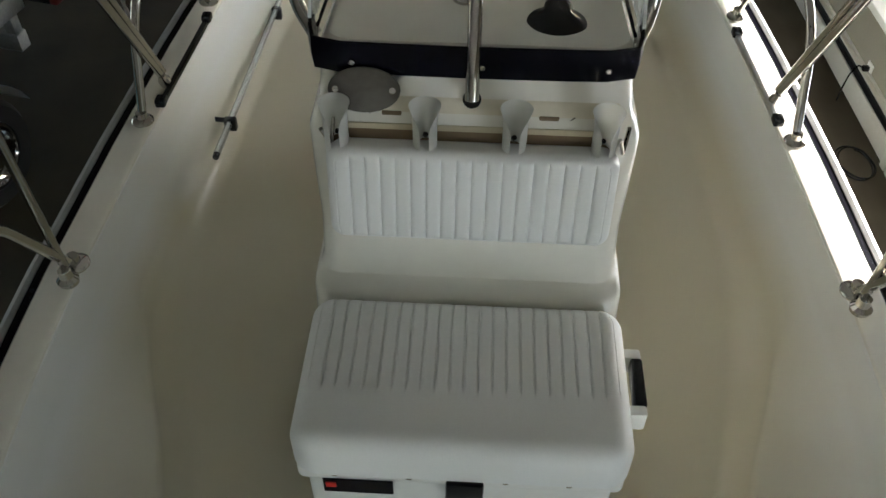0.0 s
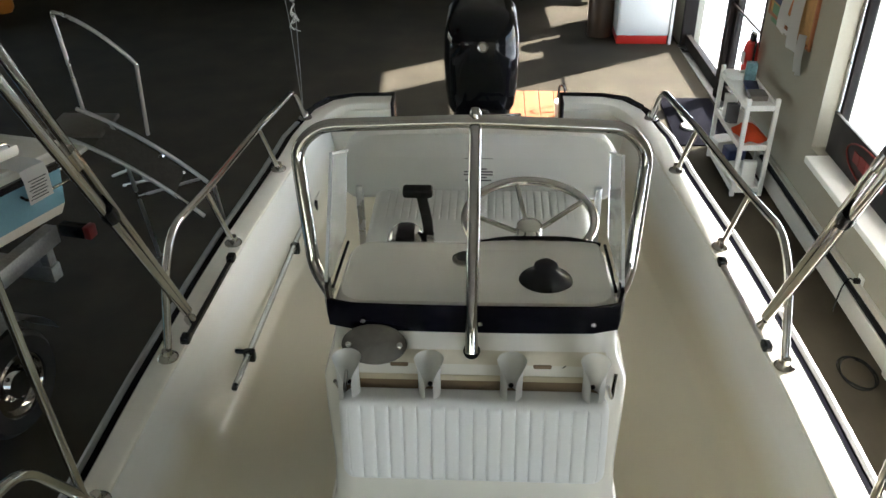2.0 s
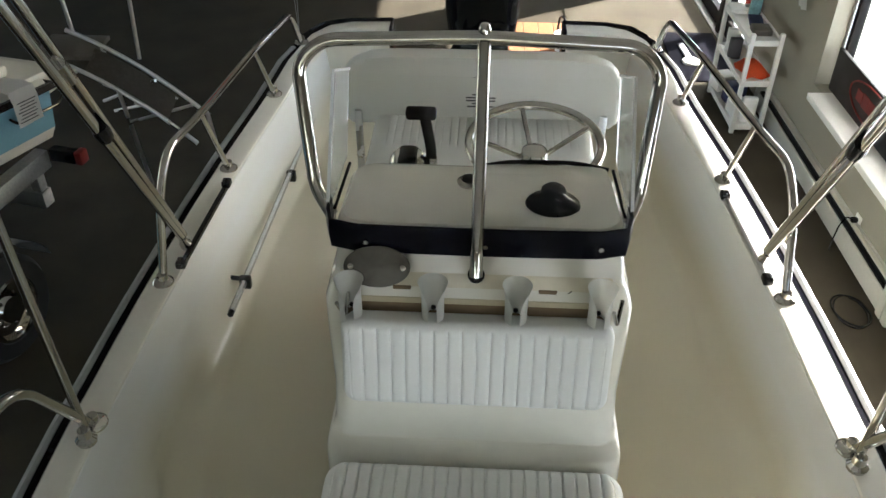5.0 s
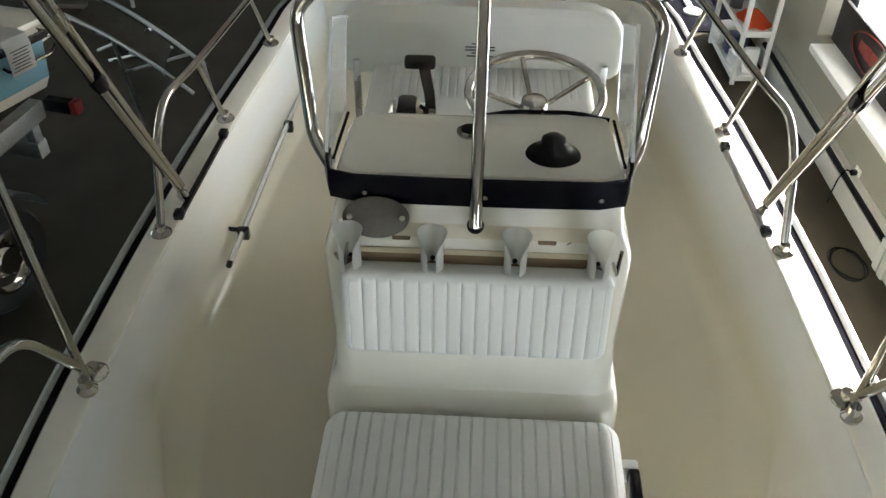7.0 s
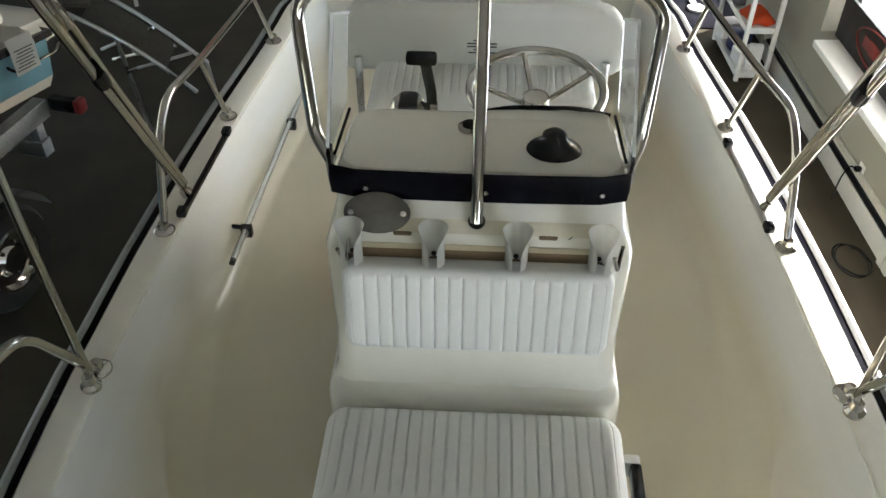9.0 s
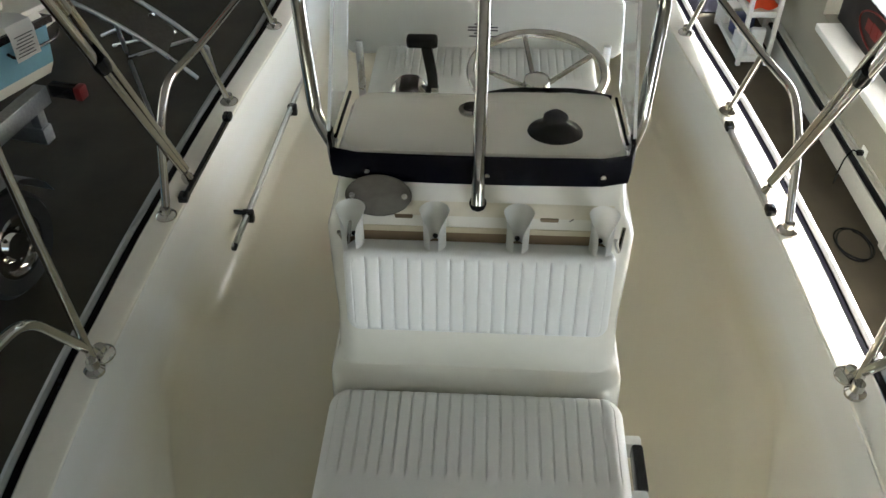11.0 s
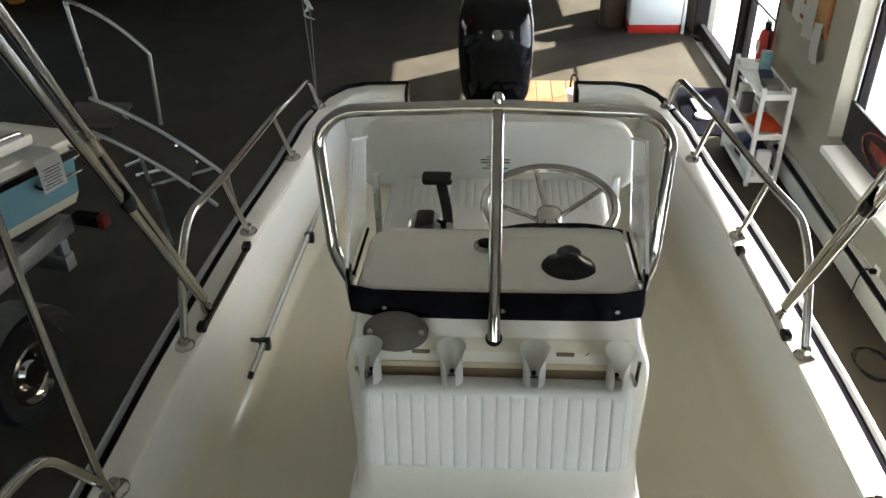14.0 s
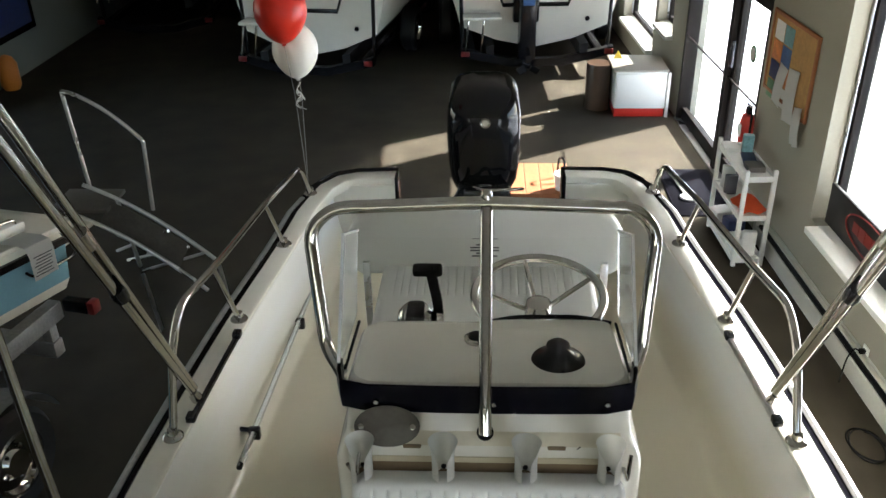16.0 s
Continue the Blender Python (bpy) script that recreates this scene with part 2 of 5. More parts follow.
def rounded(w, h, r, n=5):
    """A rounded rectangle about the origin."""
    out = []
    for cx, cy, a0 in ((w / 2 - r, h / 2 - r, 0), (-w / 2 + r, h / 2 - r, 90), (-w / 2 + r, -h / 2 + r, 180), (w / 2 - r, -h / 2 + r, 270)):
        for i in range(n + 1):
            a = radians(a0 + 90 * i / n)
            out.append((cx + r * math.cos(a), cy + r * math.sin(a)))
    return out


def lerp(table, y):
    for (a, va), (b, vb) in zip(table, table[1:]):
        if y <= b:
            t = max(0.0, (y - a) / (b - a))
            return va + (vb - va) * t
    return table[-1][1]


# ---- the room ----
FL, CEILZ = -0.25, 3.55
WALL = pose(2.58, 0, 0, 0, 0, 2.86)       # window wall: x outwards, y along it


def along(x, y, z, rx=0, ry=0, rz=0):
    return WALL @ pose(x, y, z, rx, ry, rz)


structure("floor", box(-9, 3.2, -7, 18.2, FL - 0.12, FL), CARPET, "dark brown-grey loop carpet floor")
structure("ceiling", box(-9, 3.6, -7.3, 18.4, CEILZ, CEILZ + 0.15), CEIL, "plain pale ceiling")

# openings of the window wall: y0, y1, z0, z1 (near window, door, far window, window behind the camera)
OPEN = [(-5.6, -1.0, 0.33, 2.28), (2.65, 5.76, 0.34, 2.455), (7.08, 9.42, FL, 1.55), (9.95, 10.66, 0.52, 2.02), (10.80, 12.6, 0.12, 0.80)]
T = 0.22
wb = bmesh.new()
edge = -7.2
for y0, y1, z0, z1 in OPEN:
    box(0, T, edge, y0, FL, CEILZ, bm=wb)
    if z0 > FL:
        box(0, T, y0, y1, FL, z0, bm=wb)
    box(0, T, y0, y1, z1, CEILZ, bm=wb)
    edge = y1
box(0, T, edge, 18.4, FL, CEILZ, bm=wb)
w = structure("wall_east", wb, WALLP, "beige painted window wall")
w.matrix_world = WALL
structure("wall_north", box(-9, 3.2, 18.0, 18.2, FL, CEILZ), WALLD, "grey painted far wall")
# the window gap here is unseen, added to let light onto the front faces
wsouth = box(-9, -4.5, -7.2, -7.0, FL, CEILZ)
box(-4.5, 2.0, -7.2, -7.0, FL, 1.6, bm=wsouth)
box(-4.5, 2.0, -7.2, -7.0, 2.6, CEILZ, bm=wsouth)
box(2.0, 3.2, -7.2, -7.0, FL, CEILZ, bm=wsouth)
structure("wall_south", wsouth, WALLP, "beige painted front wall with an added, unseen window")
# the gap in this wall is unseen, added for the west fill light
wwest = box(-9.2, -9, -7.2, 3.5, FL, CEILZ)
box(-9.2, -9, 3.5, 9.5, FL, 0.4, bm=wwest)
box(-9.2, -9, 3.5, 9.5, 2.4, CEILZ, bm=wwest)
box(-9.2, -9, 9.5, 18.4, FL, CEILZ, bm=wwest)
structure("wall_west", wwest, WALLD, "grey-green painted side wall")

# frames, glass and sills
for k, (y0, y1, z0, z1) in enumerate(OPEN):
    if k == 2:
        continue
    fr = tagged(thing("window_%d" % (k + 1), "dark bronze framed shop window with a white sill", "window", kind="structure", at=WALL), "")
    b = bmesh.new()
    for a, c in ((y0, y0 + 0.06), (y1 - 0.06, y1)):
        box(0.125, 0.185, a, c, z0, z1, 0.004, 1, b)
    for a, c in ((z0, z0 + 0.06), (z1 - 0.06, z1)):
        box(0.127, 0.183, y0 + 0.06, y1 - 0.06, a, c, 0.004, 1, b)
    n = 3 if y1 - y0 > 4 else 1
    for i in range(1, n):
        yy = y0 + (y1 - y0) * i / n
        box(0.13, 0.18, yy - 0.025, yy + 0.025, z0 + 0.06, z1 - 0.06, 0.003, 1, b)
    part("window_frame", b, BRONZE, fr, smooth=False)
    part("bead", box(0.108, 0.123, y1 - 0.035, y1 - 0.004, z0 + 0.03, z1, 0.003, 1), ALU, fr, smooth=False)
    part("window_sill", box(-0.09, 0.122, y0 - 0.05, y1 - 0.13, z0 - 0.045, z0 + 0.004, 0.008), WHITEP, fr, smooth=False)
    p = part("pane", box(0.150, 0.156, y0 + 0.05, y1 - 0.05, z0 + 0.05, z1 - 0.05), GLASS, fr, smooth=False)
    p.visible_shadow = False
# frame of the added front window, out of view
fs = thing("window_front", "unseen window added in the front wall", "window", kind="structure")
b = bmesh.new()
for i in range(4):
    xx = -4.5 + 6.5 * i / 3
    box(xx - 0.03, xx + 0.03, -7.14, -7.06, 1.6, 2.6, 0.004, 1, b)
for zz in (1.63, 2.57):
    box(-4.47, 1.97, -7.13, -7.07, zz - 0.03, zz + 0.03, 0.004, 1, b)
part("window_frame", b, BRONZE, fs, smooth=False)

# entrance: fixed light and door leaf in dark bronze frames
y0, y1, z0, z1 = OPEN[2]
YM = 8.0
door = thing("door_1", "glazed entrance door with dark bronze frame, closed", "door", kind="structure", at=WALL)
b = bmesh.new()
for a, c in ((y0, y0 + 0.05), (YM - 0.04, YM + 0.04), (y1 - 0.05, y1)):
    box(0.0, 0.14, a, c, FL, z1, 0.004, 1, b)
box(0.0, 0.14, y0, y1, z1 - 0.06, z1 - 0.001, 0.004, 1, b)
part("door_frame", b, BRONZE, door, smooth=False)
part("kick_rail", box(0.045, 0.1, YM + 0.042, y1 - 0.052, FL + 0.005, FL + 0.14, 0.004, 1), BRONZE, door, smooth=False)
leaf = bmesh.new()
for a, c in ((y0 + 0.052, y0 + 0.11), (YM - 0.10, YM - 0.042)):
    box(0.05, 0.095, a, c, FL + 0.01, z1 - 0.065, 0.004, 1, leaf)
for a, c in ((FL + 0.012, FL + 0.16), (z1 - 0.14, z1 - 0.067)):
    box(0.051, 0.094, y0 + 0.11, YM - 0.10, a, c, 0.004, 1, leaf)
part("door_leaf", leaf, BRONZE, door, smooth=False)
part("push_bar", box(0.01, 0.03, y0 + 0.06, y1 - 0.06, 0.66, 0.675, 0.004), BRONZE, door, smooth=False)
part("handle", box(-0.02, 0.02, YM - 0.15, YM - 0.12, 0.78, 1.02, 0.008), BLACK, door)
for a, c in ((y0 + 0.11, YM - 0.10), (YM + 0.04, y1 - 0.05)):
    p = part("pane", box(0.07, 0.076, a, c, FL + 0.15, z1 - 0.07), GLASS, door, smooth=False)
    p.visible_shadow = False
stk = part("sticker", lathe([(0.0, 0), (0.075, 0.0), (0.075, 0.003), (0, 0.003)], 20), PICS["pic_green"], door, "round pale green door sticker", m=pose(0.062, 7.52, 1.00, 0, -90, 0))
part("disc", lathe([(0.0, 0), (0.05, 0.0), (0.05, 0.003), (0, 0.003)], 20), PAPER, stk, m=pose(0, 0, 0.004))
part("threshold", box(-0.02, 0.2, y0, y1, FL, FL + 0.012, 0.003, 1), ALU, door, smooth=False)

# baseboard heater along the window wall
for ya, yb in ((-0.4, 1.8), (1.81, 4.0), (4.01, 6.55)):
    h = thing("baseboard_heater", "long cream enamelled baseboard heater against the wall", "heater", "baseboard heaters", at=WALL)
    part("front_panel", box(-0.075, -0.06, ya, yb, FL + 0.02, FL + 0.155, 0.004), ENAMEL, h)
    part("back_panel", box(-0.02, -0.002, ya, yb, FL, FL + 0.21, 0.003), ENAMEL, h)
    part("top_cover", box(-0.052, -0.021, ya, yb, FL + 0.198, FL + 0.206, 0.002), ENAMEL, h)
    part("element", box(-0.056, -0.022, ya + 0.02, yb - 0.02, FL + 0.04, FL + 0.165), BLACK, h)
    for yy in (ya + 0.03, yb - 0.03):
        part("end_cap", box(-0.079, -0.001, yy - 0.03, yy + 0.03, FL + 0.003, FL + 0.213, 0.006), ENAMEL, h)

# outside: paving
g = structure("ground", box(0.225, 400, -300, 300, FL - 0.30, FL + 0.004), SNOW, "pale snowy sunlit paving outside the windows")
g.matrix_world = WALL

# sky light through the openings out of view; front and west are added
window_light("fill_light_front", look((-1.25, -7.0, 2.1), (-1.25, 0, 1.4)), 6.3, 0.9, 0.6)
window_light("sky_light_side", WALL @ look((0.11, -3.3, 1.3), (-1, -3.3, 1.3)), 4.4, 1.85, 7.1)
# fill for the left side and far floor, no known source
window_light("fill_light_west", look((-8.99, 6.5, 1.4), (0, 7.5, 0)), 5.8, 1.9, 2.8, (1.0, 0.95, 0.86))


# ---- the boat ----
# the boat stands a little out of level on its stands, its keel a little out of line with the console
TRIM = pose(0.0066, 0.0186, -0.0073, 0.42, -0.37, -0.25)
KEEL = TRIM @ pose(0.025, 0, 0, 0, 0, 0.69)
BX = 0.0
HALF = [(-0.95, 0.05), (-0.85, 0.34), (-0.6, 0.58), (-0.2, 0.79), (0.3, 0.93), (0.9, 1.01), (1.3, 1.045), (1.65, 1.056), (1.9, 1.050), (2.15, 1.042), (2.4, 1.026), (2.75, 1.003), (3.1, 0.970), (3.35, 0.938), (3.6, 0.908), (4.0, 0.872), (4.32, 0.850)]
# half the width of the flat sole inside the cove
SOLE = [(-0.8, 0.02), (-0.2, 0.20), (0.4, 0.39), (1.0, 0.56), (1.53, 0.718), (1.70, 0.762), (1.92, 0.800), (2.2, 0.812), (2.7, 0.805), (3.2, 0.775), (3.8, 0.70), (4.3, 0.66)]
# and of the lip of the low moulded ledge above it, which runs out into the sides amidships
LEDGE = [(-0.8, 0.06), (-0.2, 0.28), (0.4, 0.46), (1.0, 0.635), (1.37, 0.746), (1.57, 0.824), (1.8, 0.90), (2.0, 0.955), (2.2, 1.0), (4.4, 1.0)]
SOLEZ = 0.90


def half(y):
    return lerp(HALF, y)


def sheer(y):
    return 1.25 + 0.035 * max(0.0, 1.9 - y) + 0.02 * max(0, y - 3.6)


def bend(p0, p1, p2, t):
    """A point on a quadratic curve."""
    return tuple(a * (1 - t) ** 2 + b * 2 * t * (1 - t) + c * t * t for a, b, c in zip(p0, p1, p2))


boat = thing("boat", "white open fishing boat with a cream cockpit sole", "boat", at=KEEL)
ys = [-0.8 + i * (5.0 / 86) for i in range(87)]
rows = []
for y in ys:
    h = half(y) - 0.088
    z = sheer(y)
    f = min(lerp(SOLE, y), h - 0.10)
    e = min(lerp(LEDGE, y), h - 0.035)
    sec = [(-h - 0.02, z - 0.004), (-h + 0.004, z - 0.012), (-h + 0.014, z - 0.04), (-h + 0.024, z - 0.10)]
    curves = (((-h + 0.030, z - 0.15), (-max(h - 0.055, e), 1.022), (-e, 0.998)), ((-e + 0.006, 0.992), (-e + 0.010, 0.987), (-e + 0.013, 0.978)), ((-e + 0.018, 0.965), (-e * 0.35 - f * 0.65, SOLEZ + 0.012), (-f, SOLEZ + 0.001)))
    stepped = [bend(p0, p1, p2, i / 6) for p0, p1, p2 in curves for i in range(7)]
    plain = [bend((-h + 0.030, z - 0.15), (-h + 0.058, SOLEZ + 0.012), (-f, SOLEZ + 0.001), i / 20) for i in range(21)]
    k = max(0.0, min(1.0, (2.10 - y) / 0.40))
    sec += [(x0 + (x1 - x0) * k, z0 + (z1 - z0) * k) for (x0, z0), (x1, z1) in zip(plain, stepped)]
    sec.append((-f + 0.012, SOLEZ))
    sec = [(min(x, -0.02), zz) for x, zz in sec]
    n = 12
    mid = [(sec[-1][0] * (1 - 2 * i / n), SOLEZ) for i in range(1, n)]
    full = sec + mid + [(-x, zz) for x, zz in sec[::-1]]
    rows.append([(BX + x, y, zz) for x, zz in full])
liner = grid(rows)
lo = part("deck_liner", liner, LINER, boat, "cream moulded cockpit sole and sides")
orow = []
for y in ys + [4.31]:
    h, z = half(y), sheer(y) - 0.05
    k = max(0.0, min(1.0, (y + 0.8) / 1.2))
    orow.append([(BX + sx * q, y, zz) for sx, q, zz in ((-1, h, z), (-1, h * 0.97, 0.9), (-1, h * 0.9, 0.62), (-1, h * 0.55, 0.45 + 0.2 * (1 - k)), (-1, 0.0, 0.30 + 0.4 * (1 - k)), (1, h * 0.55, 0.45 + 0.2 * (1 - k)), (1, h * 0.9, 0.62), (1, h * 0.97, 0.9), (1, h, z))])
part("outer_hull", grid(orow), GEL, boat)

# gunwale caps: a flat top with a rounded inner edge, round the quarters to the motor well
CAP = [(-0.046, -0.05), (-0.046, -0.008), (-0.038, 0.0), (0.030, 0.0), (0.040, -0.005), (0.046, -0.018), (0.047, -0.05)]
for s in (-1, 1):
    path = [(BX + s * (half(y) - 0.046), y, sheer(y)) for y in [-0.85 + 0.17 * i for i in range(29)]]
    path += [(BX + s * 0.797, 4.08, 1.262), (BX + s * 0.772, 4.16, 1.27), (BX + s * 0.705, 4.235, 1.28), (BX + s * 0.62, 4.258, 1.287), (BX + s * 0.42, 4.262, 1.29)]
    part("gunwale", sweep(path, CAP if s < 0 else [(-u, v) for u, v in CAP[::-1]], up=(0, 0, 1)), GEL, boat)
    rp = [(BX + s * (half(y) + 0.026), y, sheer(y) - 0.035) for y in [-0.85 + 0.17 * i for i in range(29)]]
    rp += [(BX + s * 0.868, 4.06, 1.225), (BX + s * 0.838, 4.18, 1.235), (BX + s * 0.75, 4.29, 1.25), (BX + s * 0.62, 4.32, 1.26), (BX + s * 0.42, 4.325, 1.262)]
    rr = part("rub_rail", sweep(rp, [(-0.026, -0.03), (-0.026, 0.024), (-0.022, 0.028), (0.018, 0.028), (0.026, 0.018), (0.026, -0.018), (0.018, -0.03)] if s > 0 else [(-0.018, -0.03), (-0.026, -0.018), (-0.026, 0.018), (-0.018, 0.028), (0.022, 0.028), (0.026, 0.024), (0.026, -0.03)], up=(0, 0, 1)), NAVY, boat, "navy rubber rub rail")
    ip = [(x + s * 0.007, y, z + 0.028) for x, y, z in rp[:30]]
    part("insert", sweep(ip, [(-0.0115, -0.012), (-0.0115, 0.004), (0.0, 0.008), (0.0115, 0.004), (0.0115, -0.012)], up=(0, 0, 1)), INSERT, rr, "satin stainless rub rail insert")
    part("transom_block", box(BX + min(s * 0.42, s * 0.80), BX + max(s * 0.42, s * 0.80), 4.20, 4.31, 0.75, 1.255, 0.012), GEL, boat)
    part("transom_trim", box(BX + min(s * 0.414, s * 0.431), BX + max(s * 0.414, s * 0.431), 4.195, 4.33, 1.04, 1.297, 0.005), NAVY, boat)
    part("trim_strip", sweep([(BX + s * 0.815, 4.19, 1.283), (BX + s * 0.75, 4.275, 1.29), (BX + s * 0.63, 4.302, 1.297), (BX + s * 0.42, 4.306, 1.30)], circle(0.007, 8)), NAVY, boat)
part("transom_well", box(BX - 0.42, BX + 0.42, 4.18, 4.305, 0.70, 1.06, 0.02), GEL, boat)
part("bow_cap", box(BX - 0.16, BX + 0.16, -0.97, -0.78, 1.27, 1.35, 0.02), GEL, boat)


def flange(parent, x, y, z, r=0.034):
    return part("base", lathe([(r, 0), (r, 0.004), (r * 0.85, 0.010), (0.018, 0.014), (0.016, 0.032), (0.0, 0.034)], 18), STEEL, parent, m=pose(x, y, z))


POSTS = [(0.976, 2.306), (0.929, 2.982), (0.873, 3.583), (0.842, 4.095)]
for s in (-1, 1):
    rail = part("side_rail", tube([(s * 0.976 + BX, 2.306, 1.25), (s * 0.974 + BX, 2.42, 1.50), (s * 0.966 + BX, 2.535, 1.605), (s * 0.932 + BX, 2.80, 1.585), (s * 0.880 + BX, 3.375, 1.552), (s * 0.852 + BX, 3.96, 1.465), (s * 0.842 + BX, 4.095, 1.25)], 0.0135, 0.09), STEEL, boat, "polished stainless steel side rail")
    for k, (x, y) in enumerate(POSTS):
        flange(rail, BX + s * x, y, sheer(y) + 0.001)
        if k in (1, 2):
            top = (s * 0.932 + BX, 2.80, 1.58) if k == 1 else (s * 0.880 + BX, 3.375, 1.548)
            part("post", tube([(BX + s * x, y, sheer(y)), top], 0.011, 0), STEEL, rail)
    bow = part("bow_rail", tube([(s * 0.983 + BX, 1.71, 1.26), (s * 0.985 + BX, 1.60, 1.45), (s * 0.985 + BX, 1.50, 1.62), (s * 0.98 + BX, 1.30, 1.69), (s * 0.93 + BX, 0.7, 1.73), (s * 0.80 + BX, 0.0, 1.74), (s * 0.50 + BX, -0.62, 1.75), (BX, -0.85, 1.75)], 0.0135, 0.12), STEEL, boat, "polished stainless steel bow rail")
    flange(bow, BX + s * 0.983, 1.715, 1.257, 0.038)
    trk = part("slide_track", sweep([(BX + s * 0.937, 2.40, 1.260), (BX + s * 0.906, 2.845, 1.260)], [(-0.009, -0.008), (-0.009, 0.005), (-0.006, 0.008), (0.006, 0.008), (0.009, 0.005), (0.009, -0.008)], up=(0, 0, 1)), BLACK if s < 0 else ALU, boat, "canopy slide track")
    for y in (2.385, 2.858):
        part("end_stop", box(-0.016, 0.016, -0.02, 0.02, -0.004, 0.022, 0.006), BLACK, trk, m=pose(BX + s * lerp([(2.385, 0.938), (2.858, 0.905)], y), y, 1.258))

# rod tubes on clips along the port side of the cockpit
rod = part("rod_tube", tube([(-0.834, 2.462, 0.992), (-0.796, 3.2, 1.0), (-0.762, 3.85, 1.004)], 0.012, 0), TUBE, boat, "clear rod storage tube in black clips")
part("pole", tube([(-0.834, 2.467, 0.994), (-0.796, 3.2, 1.002), (-0.763, 3.84, 1.006)], 0.004, 0), PLASTIC, rod)
for x, y in ((-0.825, 2.635), (-0.788, 3.351), (-0.769, 3.72)):
    c = moved(box(-0.02, 0.022, -0.014, 0.014, -0.03, 0.018, 0.005), pose(x, y, 0.99))
    tube([(x - 0.02, y, 1.0), (x - 0.075, y, 1.005)], 0.009, 0, 8, c)
    part("clip", c, BLACK, rod)
part("end_plug", lathe([(0.011, 0), (0.011, 0.02), (0, 0.022)], 12), BLACK, rod, m=pose(-0.834, 2.465, 0.992, 90, 0, 0))

# stands under the hull
for y in (0.4, 3.9):
    for s in (-1, 1):
        st = thing("boat_stand", "grey steel boat stand under the hull", "boat stand", "boat stands")
        part("upright", box(BX + s * 0.45 - 0.05, BX + s * 0.45 + 0.05, y - 0.05, y + 0.05, FL + 0.04, 0.46, 0.006), GALV, st)
        part("foot", box(BX + s * 0.45 - 0.2, BX + s * 0.45 + 0.2, y - 0.15, y + 0.15, FL, FL + 0.045, 0.008), GALV, st)

# ---- folded canopy frame ----
bim = thing("canopy_frame", "folded stainless steel canopy frame clamped to the gunwales", "canopy frame", at=KEEL)
for k, (dy, dz, r) in enumerate(((0.0, 0.0, 0.0125), (0.045, 0.03, 0.0125), (0.02, -0.045, 0.0115))):
    pts = []
    top = (1.33 + dy, 3.22 + dz)
    for s in (-1, 1):
        leg = [(BX + s * 0.953, 2.475 + dy * 0.3, 1.295 + dz * 0.3), (BX + s * 0.955, 1.79 + dy, 2.46 + dz), (BX + s * 0.95, *top)]
        pts += leg if s < 0 else leg[::-1]
    part("bow", tube(pts, r, 0.10), STEEL, bim)
for s in (-1, 1):
    part("strut", tube([(BX + s * 0.98, 1.668, 1.285), (BX + s * 0.982, 1.645, 1.75), (BX + s * 0.975, 1.60, 2.82)], 0.0115, 0.02), STEEL, bim)
    f = part("hinge", lathe([(0.02, 0), (0.02, 0.02), (0.014, 0.03), (0.012, 0.05), (0, 0.052)], 14), STEEL, bim, m=pose(BX + s * 0.95, 2.485, 1.262, 25, 0, 0))
    part("hinge", lathe([(0.026, 0), (0.028, 0.012), (0.018, 0.022), (0.016, 0.045), (0, 0.048)], 14), STEEL, bim, m=pose(BX + s * 0.978, 1.655, 1.258))
    part("knuckle", lathe([(0.0, -0.03), (0.02, -0.028), (0.024, 0), (0.02, 0.028), (0, 0.03)], 14), BLACK, bim, m=pose(BX + s * 0.952, 2.125, 1.90, 30, 0, 0))
    part("jaw_slide", lathe([(0.0, -0.035), (0.021, -0.033), (0.021, 0.033), (0, 0.035)], 14), STEEL, bim, m=pose(BX + s * 0.955, 2.02, 2.12, 30, 0, 0))


# ---- console ----
CX = 0.022
console = thing("steering_console", "white moulded steering console with navy band and clear windshield", "console", at=TRIM)


def con_ring(z, yf, yr, w, r=0.05, n=5):
    """One level of the console: front and rear y, half width, corner radius."""
    return [(CX + x, (yf + yr) / 2 + y, z) for x, y in rounded(2 * w, yr - yf, r, n)]


LEV = [(SOLEZ, 1.36, 2.14, 0.335, 0.05), (1.30, 1.366, 2.14, 0.318, 0.05), (1.55, 1.371, 2.14, 0.309, 0.045), (1.578, 1.374, 2.14, 0.308, 0.045), (1.590, 1.384, 2.14, 0.305, 0.045), (1.595, 1.402, 2.14, 0.301, 0.045), (1.602, 1.412, 2.14, 0.297, 0.045), (1.625, 1.418, 2.135, 0.292, 0.045), (1.72, 1.427, 2.13, 0.289, 0.05), (1.84, 1.445, 2.07, 0.296, 0.05), (1.905, 1.465, 1.975, 0.300, 0.05), (1.925, 1.48, 1.94, 0.292, 0.05), (1.945, 1.50, 1.91, 0.283, 0.05), (1.985, 1.525, 1.855, 0.281, 0.05), (2.035, 1.54, 1.82, 0.279, 0.05), (2.048, 1.547, 1.81, 0.272, 0.05)]
cb = grid([con_ring(*l) for l in LEV], close=True)
top = [v for v in cb.verts if abs(v.co.z - 2.048) < 1e-4]
tv = []
for k, (sy, sz) in enumerate(((0.96, 0.006), (0.8, 0.011), (0.4, 0.014))):
    tv.append([(CX + (v.co.x - CX) * (0.985 if k == 0 else sy), 1.70 + (v.co.y - 1.70) * sy, 2.048 + sz) for v in top])
prev = top
for ring in tv:
    nv = [cb.verts.new(p) for p in ring]
    for i in range(len(nv)):
        j = (i + 1) % len(nv)
        cb.faces.new((prev[i], prev[j], nv[j], nv[i]))
    prev = nv
cb.faces.new(prev)
